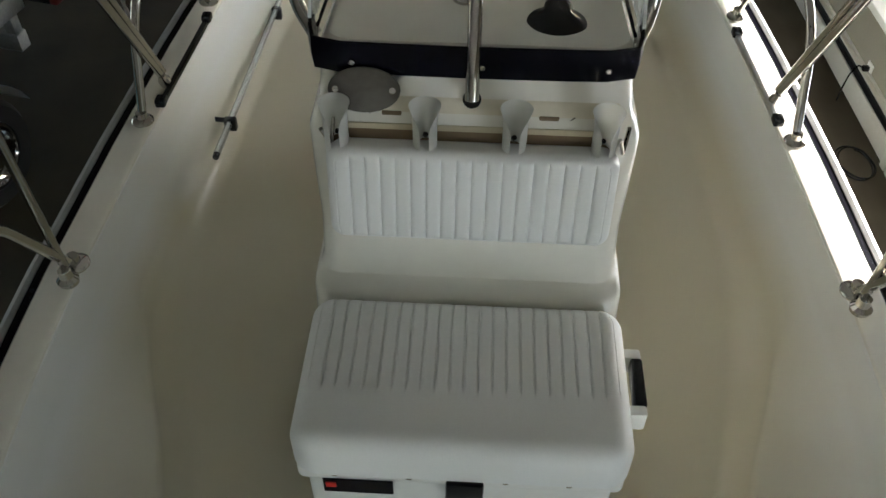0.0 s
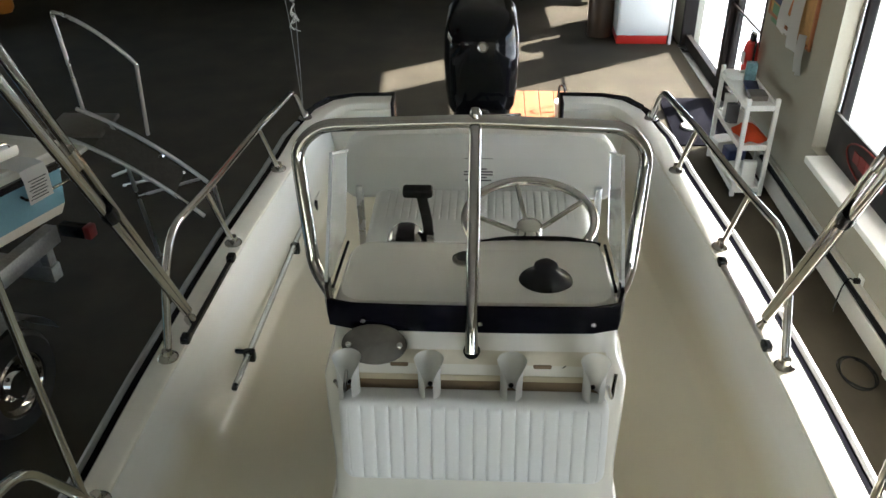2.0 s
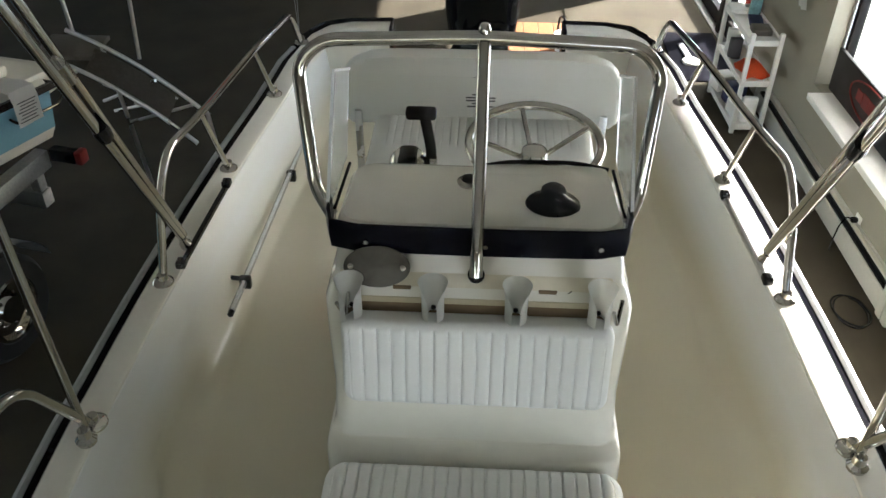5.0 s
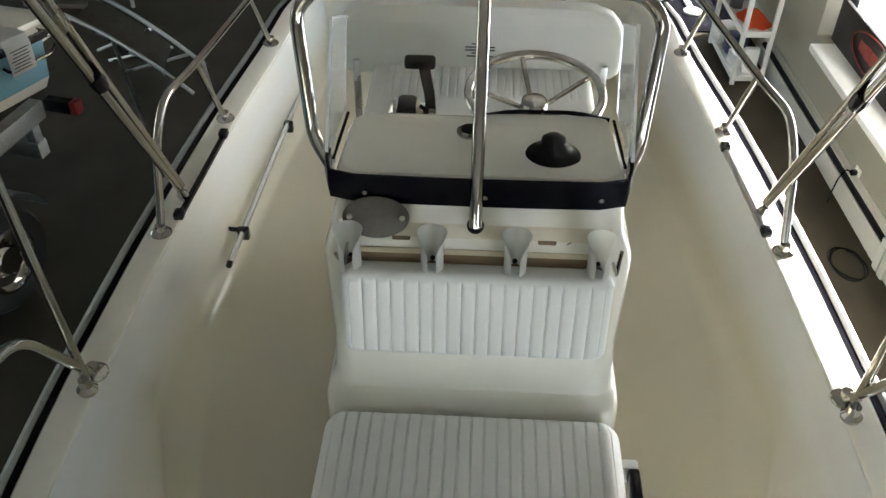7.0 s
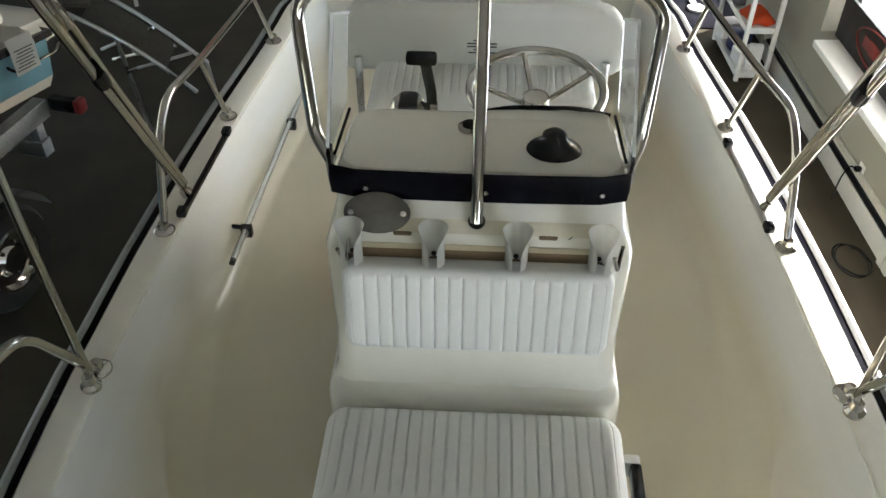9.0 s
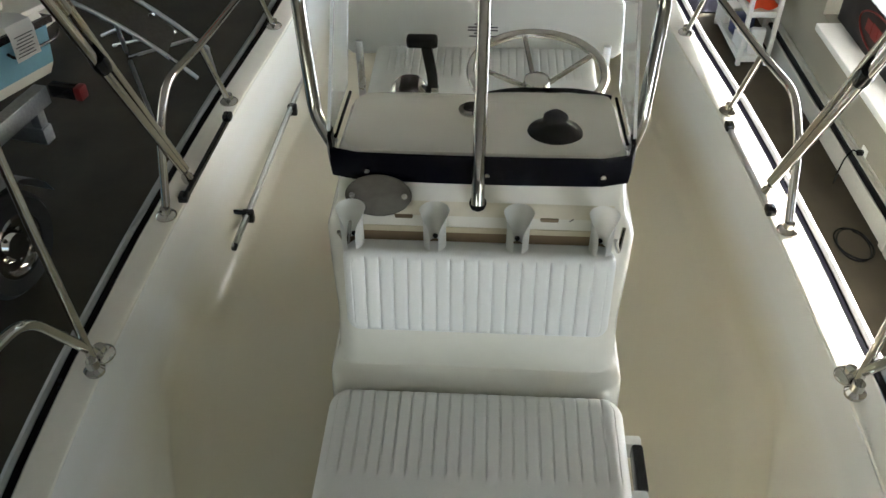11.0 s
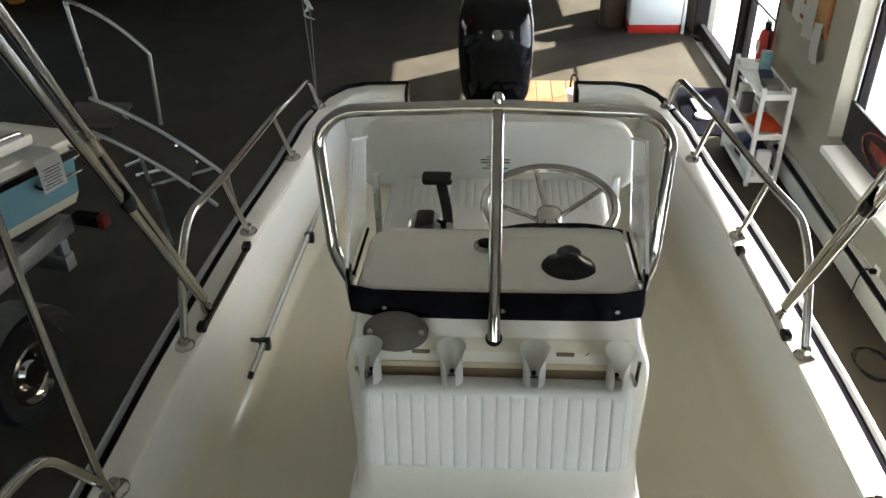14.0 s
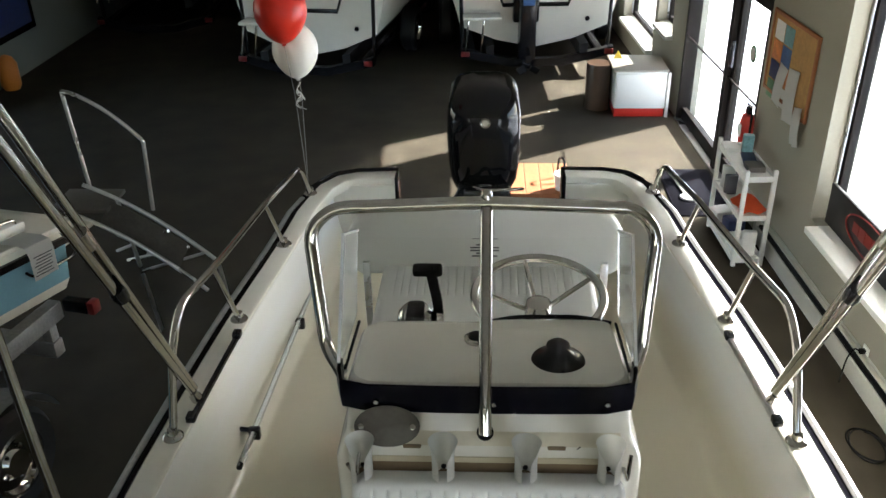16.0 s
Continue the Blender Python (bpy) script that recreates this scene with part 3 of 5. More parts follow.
for v in cb.verts:
    if v.co.z > 2.0:
        v.co.z -= 0.11 * max(0.0, v.co.y - 1.56)
part("body", cb, GEL, console)
# raised instrument pod ahead of the wheel, with a black rear lip
pod = prism([(0.02, 1.70), (0.285, 1.70), (0.285, 1.785), (0.27, 1.80), (0.03, 1.80), (0.015, 1.775)], 2.0, 2.040, 0.006)
for v in pod.verts:
    if v.co.y < 1.75:
        v.co.z = min(v.co.z, 2.034)
part("instrument_pod", pod, GEL, console)
part("pod_lip", tube([(0.012, 1.79, 2.034), (0.08, 1.803, 2.042), (0.22, 1.805, 2.042), (0.288, 1.791, 2.035)], 0.005, 0.03, 8), BLACK, console)

# windshield: raked front sheet with folded sides, navy band at its foot
XL, XR = -0.272, 0.308


def sheet(quads, t=0.003):
    bm = bmesh.new()
    for q in quads:
        vs = [bm.verts.new(p) for p in q]
        bm.faces.new(vs)
    bmesh.ops.remove_doubles(bm, verts=bm.verts, dist=1e-4)
    bmesh.ops.recalc_face_normals(bm, faces=bm.faces)
    g = bmesh.ops.solidify(bm, geom=list(bm.faces), thickness=t)
    return bm


def ws(x, t):
    """A point on the raked front, t from its foot to its top edge."""
    bow = 0.006 * (1 - ((x - CX) / 0.285) ** 2)
    return (x + 0.012 * t * (x - CX) / 0.28, 1.536 - bow + 0.262 * t, 2.064 + 0.178 * t)


xs = [XL + 0.02 + (XR - XL - 0.04) * i / 14 for i in range(15)]
quads = []
for a, c in zip(xs, xs[1:]):
    quads.append([ws(a, 0), ws(c, 0), ws(c, 1), ws(a, 1)])
for x0, s in ((XL, 1), (XR, -1)):
    xi = xs[0] if s > 0 else xs[-1]
    quads.append([ws(xi, 0), ws(xi, 1), (x0 - s * 0.013, 1.815, 2.236), (x0, 1.565, 2.055)])
    quads.append([(x0, 1.565, 2.055), (x0 - s * 0.013, 1.815, 2.236), (x0 - s * 0.013, 1.83, 2.229), (x0, 1.58, 2.05)])
shield = part("windshield", sheet(quads), ACRYL, console, "clear acrylic windshield", smooth=False)
shield.visible_shadow = False
for x0, s in ((XL, 1), (XR, -1)):
    xi = xs[0] if s > 0 else xs[-1]
    part("edge", sweep([(x0, 1.585, 2.075), (x0 - s * 0.013, 1.815, 2.238), (x0 - s * 0.013, 2.0, 2.152)], [(-0.0028, -0.003), (-0.0028, 0.003), (0.0028, 0.003), (0.0028, -0.003)]), ACEDGE, shield)
    # window glare on the folded sides is put in as a milky tint
    wg = part("wing", sheet([[(x0, 1.585, 2.052), (x0 - s * 0.013, 1.832, 2.228), (x0 - s * 0.013, 2.0, 2.150), (x0, 1.83, 2.03)]], 0.004), WING, shield, "folded windshield side with window glare as haze", smooth=False)
    wg.visible_shadow = False
    part("wing_trim", tube([(x0 + s * 0.009, 1.60, 2.050), (x0 + s * 0.009, 1.80, 2.028)], 0.0035, 0, 8), NAVY, shield)
band_path = [(XL - 0.002, 1.62, 2.028), (XL - 0.001, 1.585, 2.03), (XL + 0.010, 1.545, 2.032)] + [(x, ws(x, 0)[1] - 0.004, 2.033) for x in xs[1:-1]] + [(XR - 0.010, 1.545, 2.032), (XR + 0.001, 1.585, 2.03), (XR + 0.002, 1.62, 2.028)]
band = part("band", sweep(band_path, [(-0.004, -0.028), (-0.004, 0.030), (0.004, 0.032), (0.006, 0.0), (0.004, -0.030)], up=(0, 0, 1)), NAVY, console, "navy windshield base band")
for x in (CX - 0.216, CX + 0.010, CX + 0.228):
    part("screw", lathe([(0.0055, 0), (0.0055, 0.003), (0.0042, 0.004), (0.0035, 0.003), (0, 0.003)], 14), STEEL, band, m=pose(x, ws(x, 0)[1] - 0.010, 2.028, 90, 0, 0))

# grab rail over the windshield with its centre brace
hoop = part("grab_rail", tube([(CX - 0.300, 1.64, 2.005), (CX - 0.336, 1.675, 2.045), (CX - 0.012 - 0.350, 1.745, 2.285), (CX - 0.012 - 0.30, 1.752, 2.332), (CX - 0.012, 1.755, 2.343), (CX - 0.012 + 0.30, 1.752, 2.332), (CX - 0.012 + 0.345, 1.745, 2.285), (CX + 0.312, 1.675, 2.045), (CX + 0.288, 1.64, 2.005)], 0.0135, 0.06), STEEL, console, "polished stainless steel grab rail")
part("brace", tube([(0.017, 1.488, 1.982), (0.017, 1.515, 2.05), (0.018, 1.745, 2.335)], 0.0125, 0.05), STEEL, hoop)
part("brace_foot", lathe([(0.0165, 0), (0.0165, 0.003), (0.0145, 0.005), (0.0, 0.005)], 18), BLACK, hoop, m=pose(0.017, 1.507, 1.970, 52, 0, 0))
part("joint_cap", lathe([(0.0, 0.02), (0.008, 0.018), (0.012, 0.010), (0.012, 0), (0, 0)], 14), STEEL, hoop, m=pose(0.018, 1.757, 2.35))

# oval inspection plate on the front, horn grille, compass vent
plate = part("oval_plate", lathe([(0.064, 0), (0.064, 0.003), (0.058, 0.005), (0, 0.005)], 28), SMOKE, console, "smoked oval plate with two screws", m=pose(-0.172, 1.502, 1.986, 60, 0, 0) @ Matrix.Diagonal((1, 0.62, 1, 1)))
for x in (-0.05, 0.05):
    part("screw", lathe([(0.006, 0), (0.006, 0.003), (0, 0.004)], 10), STEEL, plate, m=pose(x, 0, 0.004) @ Matrix.Diagonal((1, 1.6, 1, 1)))
vent = part("cowl_vent", lathe([(0.054, 0), (0.054, 0.004), (0.046, 0.008), (0.030, 0.020), (0.020, 0.030), (0.012, 0.036), (0, 0.038)], 28), BLACK, console, "round black deck vent", m=pose(0.162, 1.630, 2.050))
part("hood", lathe([(0.026, 0), (0.024, 0.012), (0.014, 0.020), (0, 0.022)], 18), BLACK, vent, m=pose(0, 0.012, 0.020))
horn = part("fuel_cap", lathe([(0.026, 0), (0.026, 0.004), (0.019, 0.009), (0.019, 0.004), (0, 0.004)], 22), STEEL, console, m=pose(-0.002, 1.69, 2.06))
part("cap_core", lathe([(0.017, 0), (0.015, 0.008), (0, 0.010)], 18), BLACK, horn, m=pose(0, 0, 0.003))

# rod holder rack behind the backrest
rack = part("rod_rack", box(-0.215, 0.258, 1.438, 1.446, 1.74, 1.865, 0.003), PLASTIC, console, "white moulded rod holder rack")
tray = sweep([(-0.245, 0, 0), (0.277, 0, 0)], [(-1.486, 1.86), (-1.486, 1.917), (-1.507, 1.962), (-1.514, 1.967), (-1.52, 1.86)], up=(0, 0, 1))
part("tray", tray, CREAM, console, "cream moulded tray behind the rod rack")
part("tray_lip", sweep([(-0.236, 0, 0), (0.268, 0, 0)], [(-1.4745, 1.9220), (-1.4810, 1.9290), (-1.4860, 1.9285), (-1.4800, 1.9190)], up=(0, 0, 1)), BEIGE, console)
# dark strip stands for the shade in the gap above the backrest
part("gap_shade", sweep([(-0.236, 0, 0), (0.268, 0, 0)], [(-1.4570, 1.8960), (-1.4755, 1.9225), (-1.4800, 1.9205), (-1.4640, 1.8950)], up=(0, 0, 1)), TAN, console)
for x in (-0.218, -0.062, 0.094, 0.250):
    b = bmesh.new()
    # open-fronted flared cup
    rws = []
    for z, r, wd in ((1.84, 0.0215, 316), (1.950, 0.0215, 316), (1.963, 0.0216, 304), (1.975, 0.0222, 276), (1.984, 0.0237, 240), (1.992, 0.0258, 208), (1.998, 0.028, 190)):
        rws.append([(x + r * math.cos(radians(90 - wd / 2 + wd * i / 16)), 1.447 + r * math.sin(radians(90 - wd / 2 + wd * i / 16)), z) for i in range(17)])
    grid(rws, b)
    bmesh.ops.solidify(b, geom=list(b.faces), thickness=0.0045)
    part("rod_holder", b, PLASTIC, rack)
    part("slot_bolt", lathe([(0.005, 0), (0.005, 0.003), (0, 0.004)], 10), BLACK, rack, m=pose(x, 1.462, 1.925, 90, 0, 0))
for x in (-0.125, 0.155):
    part("slot", box(-0.018, 0.018, -0.0055, 0.0055, -0.002, 0.0015, 0.0016, 1), TAN, console, m=pose(x, 1.4960, 1.9400, 65, 0, 0))
    part("scratch_mark", box(-0.007, 0.007, -0.001, 0.001, -0.001, 0.0008), SMOKE, console, m=pose(x + (-0.04 if x < 0 else 0.04), 1.4965, 1.9410, 65, 0, 0) @ pose(0, 0, 0, 0, 0, -35 if x < 0 else 35))
for x in (-0.243, 0.275):
    part("cleat", tube([(x, 1.44, 1.945), (x + 0.012, 1.455, 1.90), (x + 0.018, 1.47, 1.95)], 0.004, 0.01, 8), STEEL, rack)


def cushion(w, d, h, pleats, x_in=0.03, y0=0.0, y1=1.0, r=0.03, drop=0.004):
    """A padded cushion, x across, y deep, z up; pleats run along y between the fractions y0 and y1."""
    ny = 44
    side = [x_in * (1 - math.cos(math.pi / 2 * i / 8)) for i in range(8)]
    step = (w - 2 * x_in) / pleats
    cuts = [x_in + step * (p + f) for p in range(pleats) for f in (0.0, 0.06, 0.14, 0.28, 0.5, 0.72, 0.86, 0.94)]
    xs_ = side + cuts + [w - x_in] + [w - e for e in side[::-1]]
    nx = len(xs_) - 1
    bm = bmesh.new()

    def prof(t, size):
        e = min(t, 1 - t) * size
        return 0.0 if e >= r else r - math.sqrt(max(0.0, r * r - (r - e) ** 2))
    rc = r * 1.25

    def corner(x, y):
        ex, ey = abs(x) - (w / 2 - rc), abs(y - d / 2) - (d / 2 - rc)
        if ex <= 0 or ey <= 0:
            return x, y
        k = max(ex, ey) / math.hypot(ex, ey)
        return math.copysign(w / 2 - rc + ex * k, x), d / 2 + math.copysign(d / 2 - rc + ey * k, y - d / 2)
    tops = []
    for j in range(ny + 1):
        row = []
        v = j / ny
        v = 0.5 - 0.5 * math.cos(math.pi * v)
        for i in range(nx + 1):
            u = xs_[i] / w
            z = h - max(prof(u, w), prof(v, d)) * 0.95
            xx = u * w
            if x_in < xx < w - x_in:
                k = (xx - x_in) / (w - 2 * x_in) * pleats
                f = k - math.floor(k)
                g = max(0.0, 1 - min(f, 1 - f) / 0.14)
                on = max(0.0, min(1.0, (v - y0) / 0.012, (y1 - v) / 0.012))
                z -= (drop * 0.75 * g ** 1.4 - 0.30 * drop * math.sin(math.pi * f)) * on
            row.append((*corner(xx - w / 2, v * d), z))
        tops.append(row)
    grid(tops, bm)
    rim = [tops[0][i] for i in range(nx + 1)] + [tops[j][nx] for j in range(1, ny + 1)] + [tops[ny][i] for i in range(nx - 1, -1, -1)] + [tops[j][0] for j in range(ny - 1, 0, -1)]
    lowr = [(x, y, 0.012) for x, y, z in rim]
    inr = [(x * 0.98, d / 2 + (y - d / 2) * 0.98, 0.0) for x, y, z in rim]
    grid([rim, lowr, inr], bm, close=True)
    bmesh.ops.remove_doubles(bm, verts=bm.verts, dist=1e-5)
    return bm


# backrest of the forward seat, on the rack
br = part("backrest", cushion(0.520, 0.197, 0.048, 18, 0.016, 0.05, 0.93, 0.022, 0.0044), VINYL, console, "white pleated vinyl backrest", m=pose(0.022, 1.436, 1.716, 0, 0, 0) @ pose(0, 0, 0, 82, 0, 0))
part("piping", tube([(-0.25, 0.003, 0.006), (0.25, 0.003, 0.006)], 0.004, 0, 8), VINYL, br)
for x in (-0.18, -0.04, 0.19):
    part("stud", lathe([(0.006, 0), (0.006, 0.004), (0, 0.006)], 10), PLASTIC, br, m=pose(x, 0.0, 0.004, 90, 0, 0))

# steering wheel
wheel = part("steering_wheel", bmesh.new(), STEEL, console, "stainless steel five-spoke steering wheel", m=pose(0.147, 2.055, 1.940, 6, 0, 0))
wm = bmesh.new()
N = 64
R = 0.160
ring = [(R * math.cos(2 * math.pi * i / N), R * math.sin(2 * math.pi * i / N), 0) for i in range(N)]
rows = []
for i in range(N):
    a = 2 * math.pi * i / N
    rows.append([((R + 0.0115 * math.cos(t)) * math.cos(a), (R + 0.0115 * math.cos(t)) * math.sin(a), 0.0115 * math.sin(t)) for t in [2 * math.pi * k / 12 for k in range(12)]])
grid(rows + [rows[0]], wm, close=True)
bmesh.ops.remove_doubles(wm, verts=wm.verts, dist=1e-5)
wheel.data = finish(wm, "steering_wheel", STEEL)
for k in range(5):
    a = radians(101 + 72 * k)
    part("spoke", tube([(0.02 * math.cos(a), 0.02 * math.sin(a), -0.05), (0.10 * math.cos(a), 0.10 * math.sin(a), -0.022), (R * math.cos(a), R * math.sin(a), 0)], 0.0062, 0.04, 8), STEEL, wheel)
part("hub", lathe([(0.034, -0.085), (0.034, -0.035), (0.031, -0.022), (0.022, -0.016), (0, -0.014)], 24), STEEL, wheel)
part("hub_boot", lathe([(0.05, -0.12), (0.045, -0.1), (0.034, -0.088), (0, -0.086)], 24), BLACK, wheel)

# throttle control
thr = part("throttle", lathe([(0.050, 0), (0.050, 0.006), (0.046, 0.010), (0, 0.010)], 24), BLACK, console, "black and chrome throttle control", m=pose(-0.155, 1.985, 1.888))
part("chrome_dome", lathe([(0.047, 0.0), (0.0475, 0.022), (0.043, 0.040), (0.033, 0.052), (0.0, 0.054)], 24), STEEL, thr, m=pose(0, 0.004, 0.004))
part("dome_face", box(-0.023, 0.023, -0.050, 0.03, 0.0, 0.064, 0.010), BLACK, thr)
part("lever", sweep(smooth_path([(0.052, 0.0, 0.01), (0.056, 0.0, 0.065), (0.040, 0.02, 0.138)], 0.03), [(-0.012, -0.006), (-0.012, 0.006), (0.012, 0.006), (0.012, -0.006)], up=(0, 1, 0)), BLACK, thr)
part("lever_pivot", lathe([(0.018, 0), (0.018, 0.016), (0, 0.018)], 18), STEEL, thr, m=pose(0.052, 0.0, 0.03, 0, 90, 0))
part("knob", box(-0.036, 0.036, -0.015, 0.015, -0.013, 0.013, 0.008, 3), BLACK, thr, m=pose(0.03, 0.025, 0.150, 10, 0, 0))

# ---- cooler seat ----
cool = thing("cooler_seat", "white ice chest with pleated cushion in front of the console", "cooler", at=TRIM)
part("body", box(CX - 0.285, CX + 0.288, 1.055, 1.352, 1.06, 1.44, 0.02, 3), PLASTIC, cool)
part("base", box(CX - 0.29, CX + 0.29, 1.05, 1.356, SOLEZ, 1.062, 0.01), BEIGE, cool)
lid = part("lid", box(CX - 0.297, CX + 0.30, 1.042, 1.358, 1.44, 1.492, 0.014, 3), PLASTIC, cool)
part("cushion", cushion(0.604, 0.342, 0.105, 22, 0.020, 0.365, 0.985, 0.036, 0.0050), VINYL, cool, "white pleated vinyl seat cushion", m=pose(CX + 0.002, 1.022, 1.492))
part("latch", box(-0.035, 0.035, -0.014, 0.006, -0.05, 0.012, 0.006), BLACK, cool, m=pose(CX + 0.012, 1.045, 1.45))
part("label", box(-0.19, -0.06, -0.003, 0.0, -0.035, 0.012, 0.001, 1), NAVY, cool, m=pose(CX - 0.06, 1.043, 1.437))
part("label_mark", box(-0.01, 0.01, -0.003, 0.0, -0.008, 0.008, 0.001, 1), RED, cool, m=pose(CX - 0.235, 1.040, 1.432))
for x in (-0.225, -0.09, 0.085, 0.2):
    part("clip", lathe([(0.006, 0), (0.006, 0.004), (0, 0.006)], 10), STEEL, cool, m=pose(CX + x, 1.041, 1.472, 90, 0, 0))
for s in (1,):
    hd = part("handle", box(-0.012, 0.012, -0.055, 0.055, -0.018, 0.018, 0.006), BLACK, cool, m=pose(CX + s * 0.334, 1.232, 1.515))
    for yy in (-0.065, 0.065):
        part("bracket", box(-0.02, 0.014, -0.012, 0.012, -0.03, 0.022, 0.006), PLASTIC, hd, m=pose(-s * 0.004, yy, -0.004))

# ---- pilot seat ----
seat = thing("pilot_seat", "white vinyl reversible pilot seat on a moulded base", "boat seat", at=TRIM)
part("base", box(-0.30, 0.335, 2.40, 2.78, SOLEZ, 1.56, 0.03, 3), GEL, seat)
part("seat", cushion(0.70, 0.42, 0.085, 24, 0.05, 0.44, 0.93, 0.03, 0.004), VINYL, seat, "white pleated vinyl seat cushion", m=pose(0.015, 2.36, 1.55))
bk = bmesh.new()
n = 40
prof = []
for i in range(n + 1):
    u = -1 + 2 * i / n
    prof.append((u * 0.458, 0.232 * (1 - 0.16 * abs(u) ** 6) - 0.05 * max(0, (abs(u) - 0.86) / 0.14) ** 2))
outline = [(x, z) for x, z in prof] + [(0.446, 0.02), (0.42, 0.0), (-0.42, 0.0), (-0.446, 0.02)]
lo_, hi_ = [bk.verts.new((x, 0, z)) for x, z in outline], [bk.verts.new((x, 0.085, z)) for x, z in outline]
bk.faces.new(lo_)
bk.faces.new(hi_[::-1])
for i in range(len(lo_)):
    j = (i + 1) % len(lo_)
    bk.faces.new((lo_[i], lo_[j], hi_[j], hi_[i]))
bmesh.ops.bevel(bk, geom=[e for e in bk.edges if abs(e.verts[0].co.y - e.verts[1].co.y) < 1e-6], offset=0.02, segments=3, affect="EDGES", profile=0.5)
bo = part("backrest", bk, VINYL, seat, "smooth white vinyl backrest with a printed notice", m=pose(0.008, 2.72, 1.602, -6, 0, 0))
for k, (ww, zz) in enumerate(((0.055, 0.112), (0.095, 0.102), (0.095, 0.092), (0.055, 0.082), (0.085, 0.072))):
    part("print_bar", box(-ww / 2, ww / 2, -0.0022, -0.0002, zz - 0.0022, zz + 0.0022), INK, bo, smooth=False)
for s in (-1, 1):
    part("support", box(0.008 + s * 0.395 - 0.012, 0.008 + s * 0.395 + 0.012, 2.700, 2.715, 1.36, 1.66, 0.004), ALU, seat, "flat grey metal backrest arm")

# ---- outboard ----
motor = thing("outboard_motor", "black outboard motor with a glossy cowling clamped to the transom", "outboard motor", at=TRIM @ pose(0.0, 0.007, 0.105) @ Matrix.Scale(0.966, 4))
lev = [(1.06, 0.30, 0.26, 4.64), (1.12, 0.36, 0.36, 4.66), (1.22, 0.385, 0.46, 4.69), (1.38, 0.395, 0.52, 4.71), (1.50, 0.388, 0.52, 4.71), (1.575, 0.36, 0.48, 4.72), (1.615, 0.29, 0.40, 4.73), (1.632, 0.16, 0.24, 4.74)]
cw = grid([[(-0.008 + x, yc + y, z) for x, y in rounded(wd, dp, min(wd, dp) * 0.34, 6)] for z, wd, dp, yc in lev], close=True)
cw.faces.new([v for v in cw.verts if abs(v.co.z - 1.632) < 1e-5])
cw.faces.new([v for v in cw.verts if abs(v.co.z - 1.06) < 1e-5])
part("cowling", cw, COWL, motor)
part("badge", lathe([(0.028, 0), (0.028, 0.004), (0.022, 0.007), (0.018, 0.004), (0, 0.004)], 20), STEEL, motor, m=pose(0.0, 4.449, 1.49, 90, 0, 0))
part("midsection", box(-0.11, 0.09, 4.52, 4.75, 0.45, 1.07, 0.03), BLACK, motor)
part("lower_unit", box(-0.05, 0.03, 4.5, 4.85, 0.05, 0.46, 0.03), BLACK, motor)
part("clamp_bracket", box(-0.15, 0.13, 4.40, 4.53, 0.78, 1.13, 0.02), BLACK, motor)
part("rigging_tube", tube([(-0.10, 4.50, 1.12), (-0.16, 4.33, 1.10), (-0.20, 4.2, 1.0), (-0.2, 4.15, 0.92)], 0.022, 0.08), BLACK, motor)
part("tie_bar", tube([(-0.06, 4.42, 1.14), (0.0, 4.36, 1.15), (0.14, 4.37, 1.15), (0.20, 4.42, 1.13)], 0.009, 0.03), STEEL, motor)
part("lift_eye", tube([(-0.04, 4.42, 1.13), (-0.02, 4.38, 1.17), (0.02, 4.38, 1.17), (0.04, 4.42, 1.13)], 0.01, 0.02), BLACK, motor)


# ---- window wall things ----
cart = thing("utility_cart", "white three-shelf utility cart with boxes and papers", "cart", at=WALL)
x0, x1, ya, yb, zt = -0.352, -0.144, 6.13, 6.80, 0.54
for x in (x0, x1):
    for y in (ya, yb):
        part("leg", box(x - 0.016, x + 0.016, y - 0.016, y + 0.016, FL, zt, 0.004), WHITEP, cart)
for z, nm in ((FL + 0.06, "shelf"), (0.165, "shelf"), (zt - 0.06, "shelf")):
    sh = part(nm, box(x0 + 0.017, x1 - 0.017, ya + 0.017, yb - 0.017, z - 0.01, z, 0.003, 1), WHITEP, cart)
    for a in (x0, x1):
        part("rim", box(a - 0.012, a + 0.012, ya + 0.017, yb - 0.017, z - 0.03, z + 0.014, 0.003, 1), WHITEP, sh)
    for a in (ya, yb):
        part("rim", box(x0 + 0.017, x1 - 0.017, a - 0.012, a + 0.012, z - 0.03, z + 0.014, 0.003, 1), WHITEP, sh)


def boxy(name, label, cat, m, size, material, group=""):
    o = part(name, box(-size[0] / 2, size[0] / 2, -size[1] / 2, size[1] / 2, 0, size[2], min(size) * 0.12, 2), material, m=m)
    return tagged(o, label, cat, group)


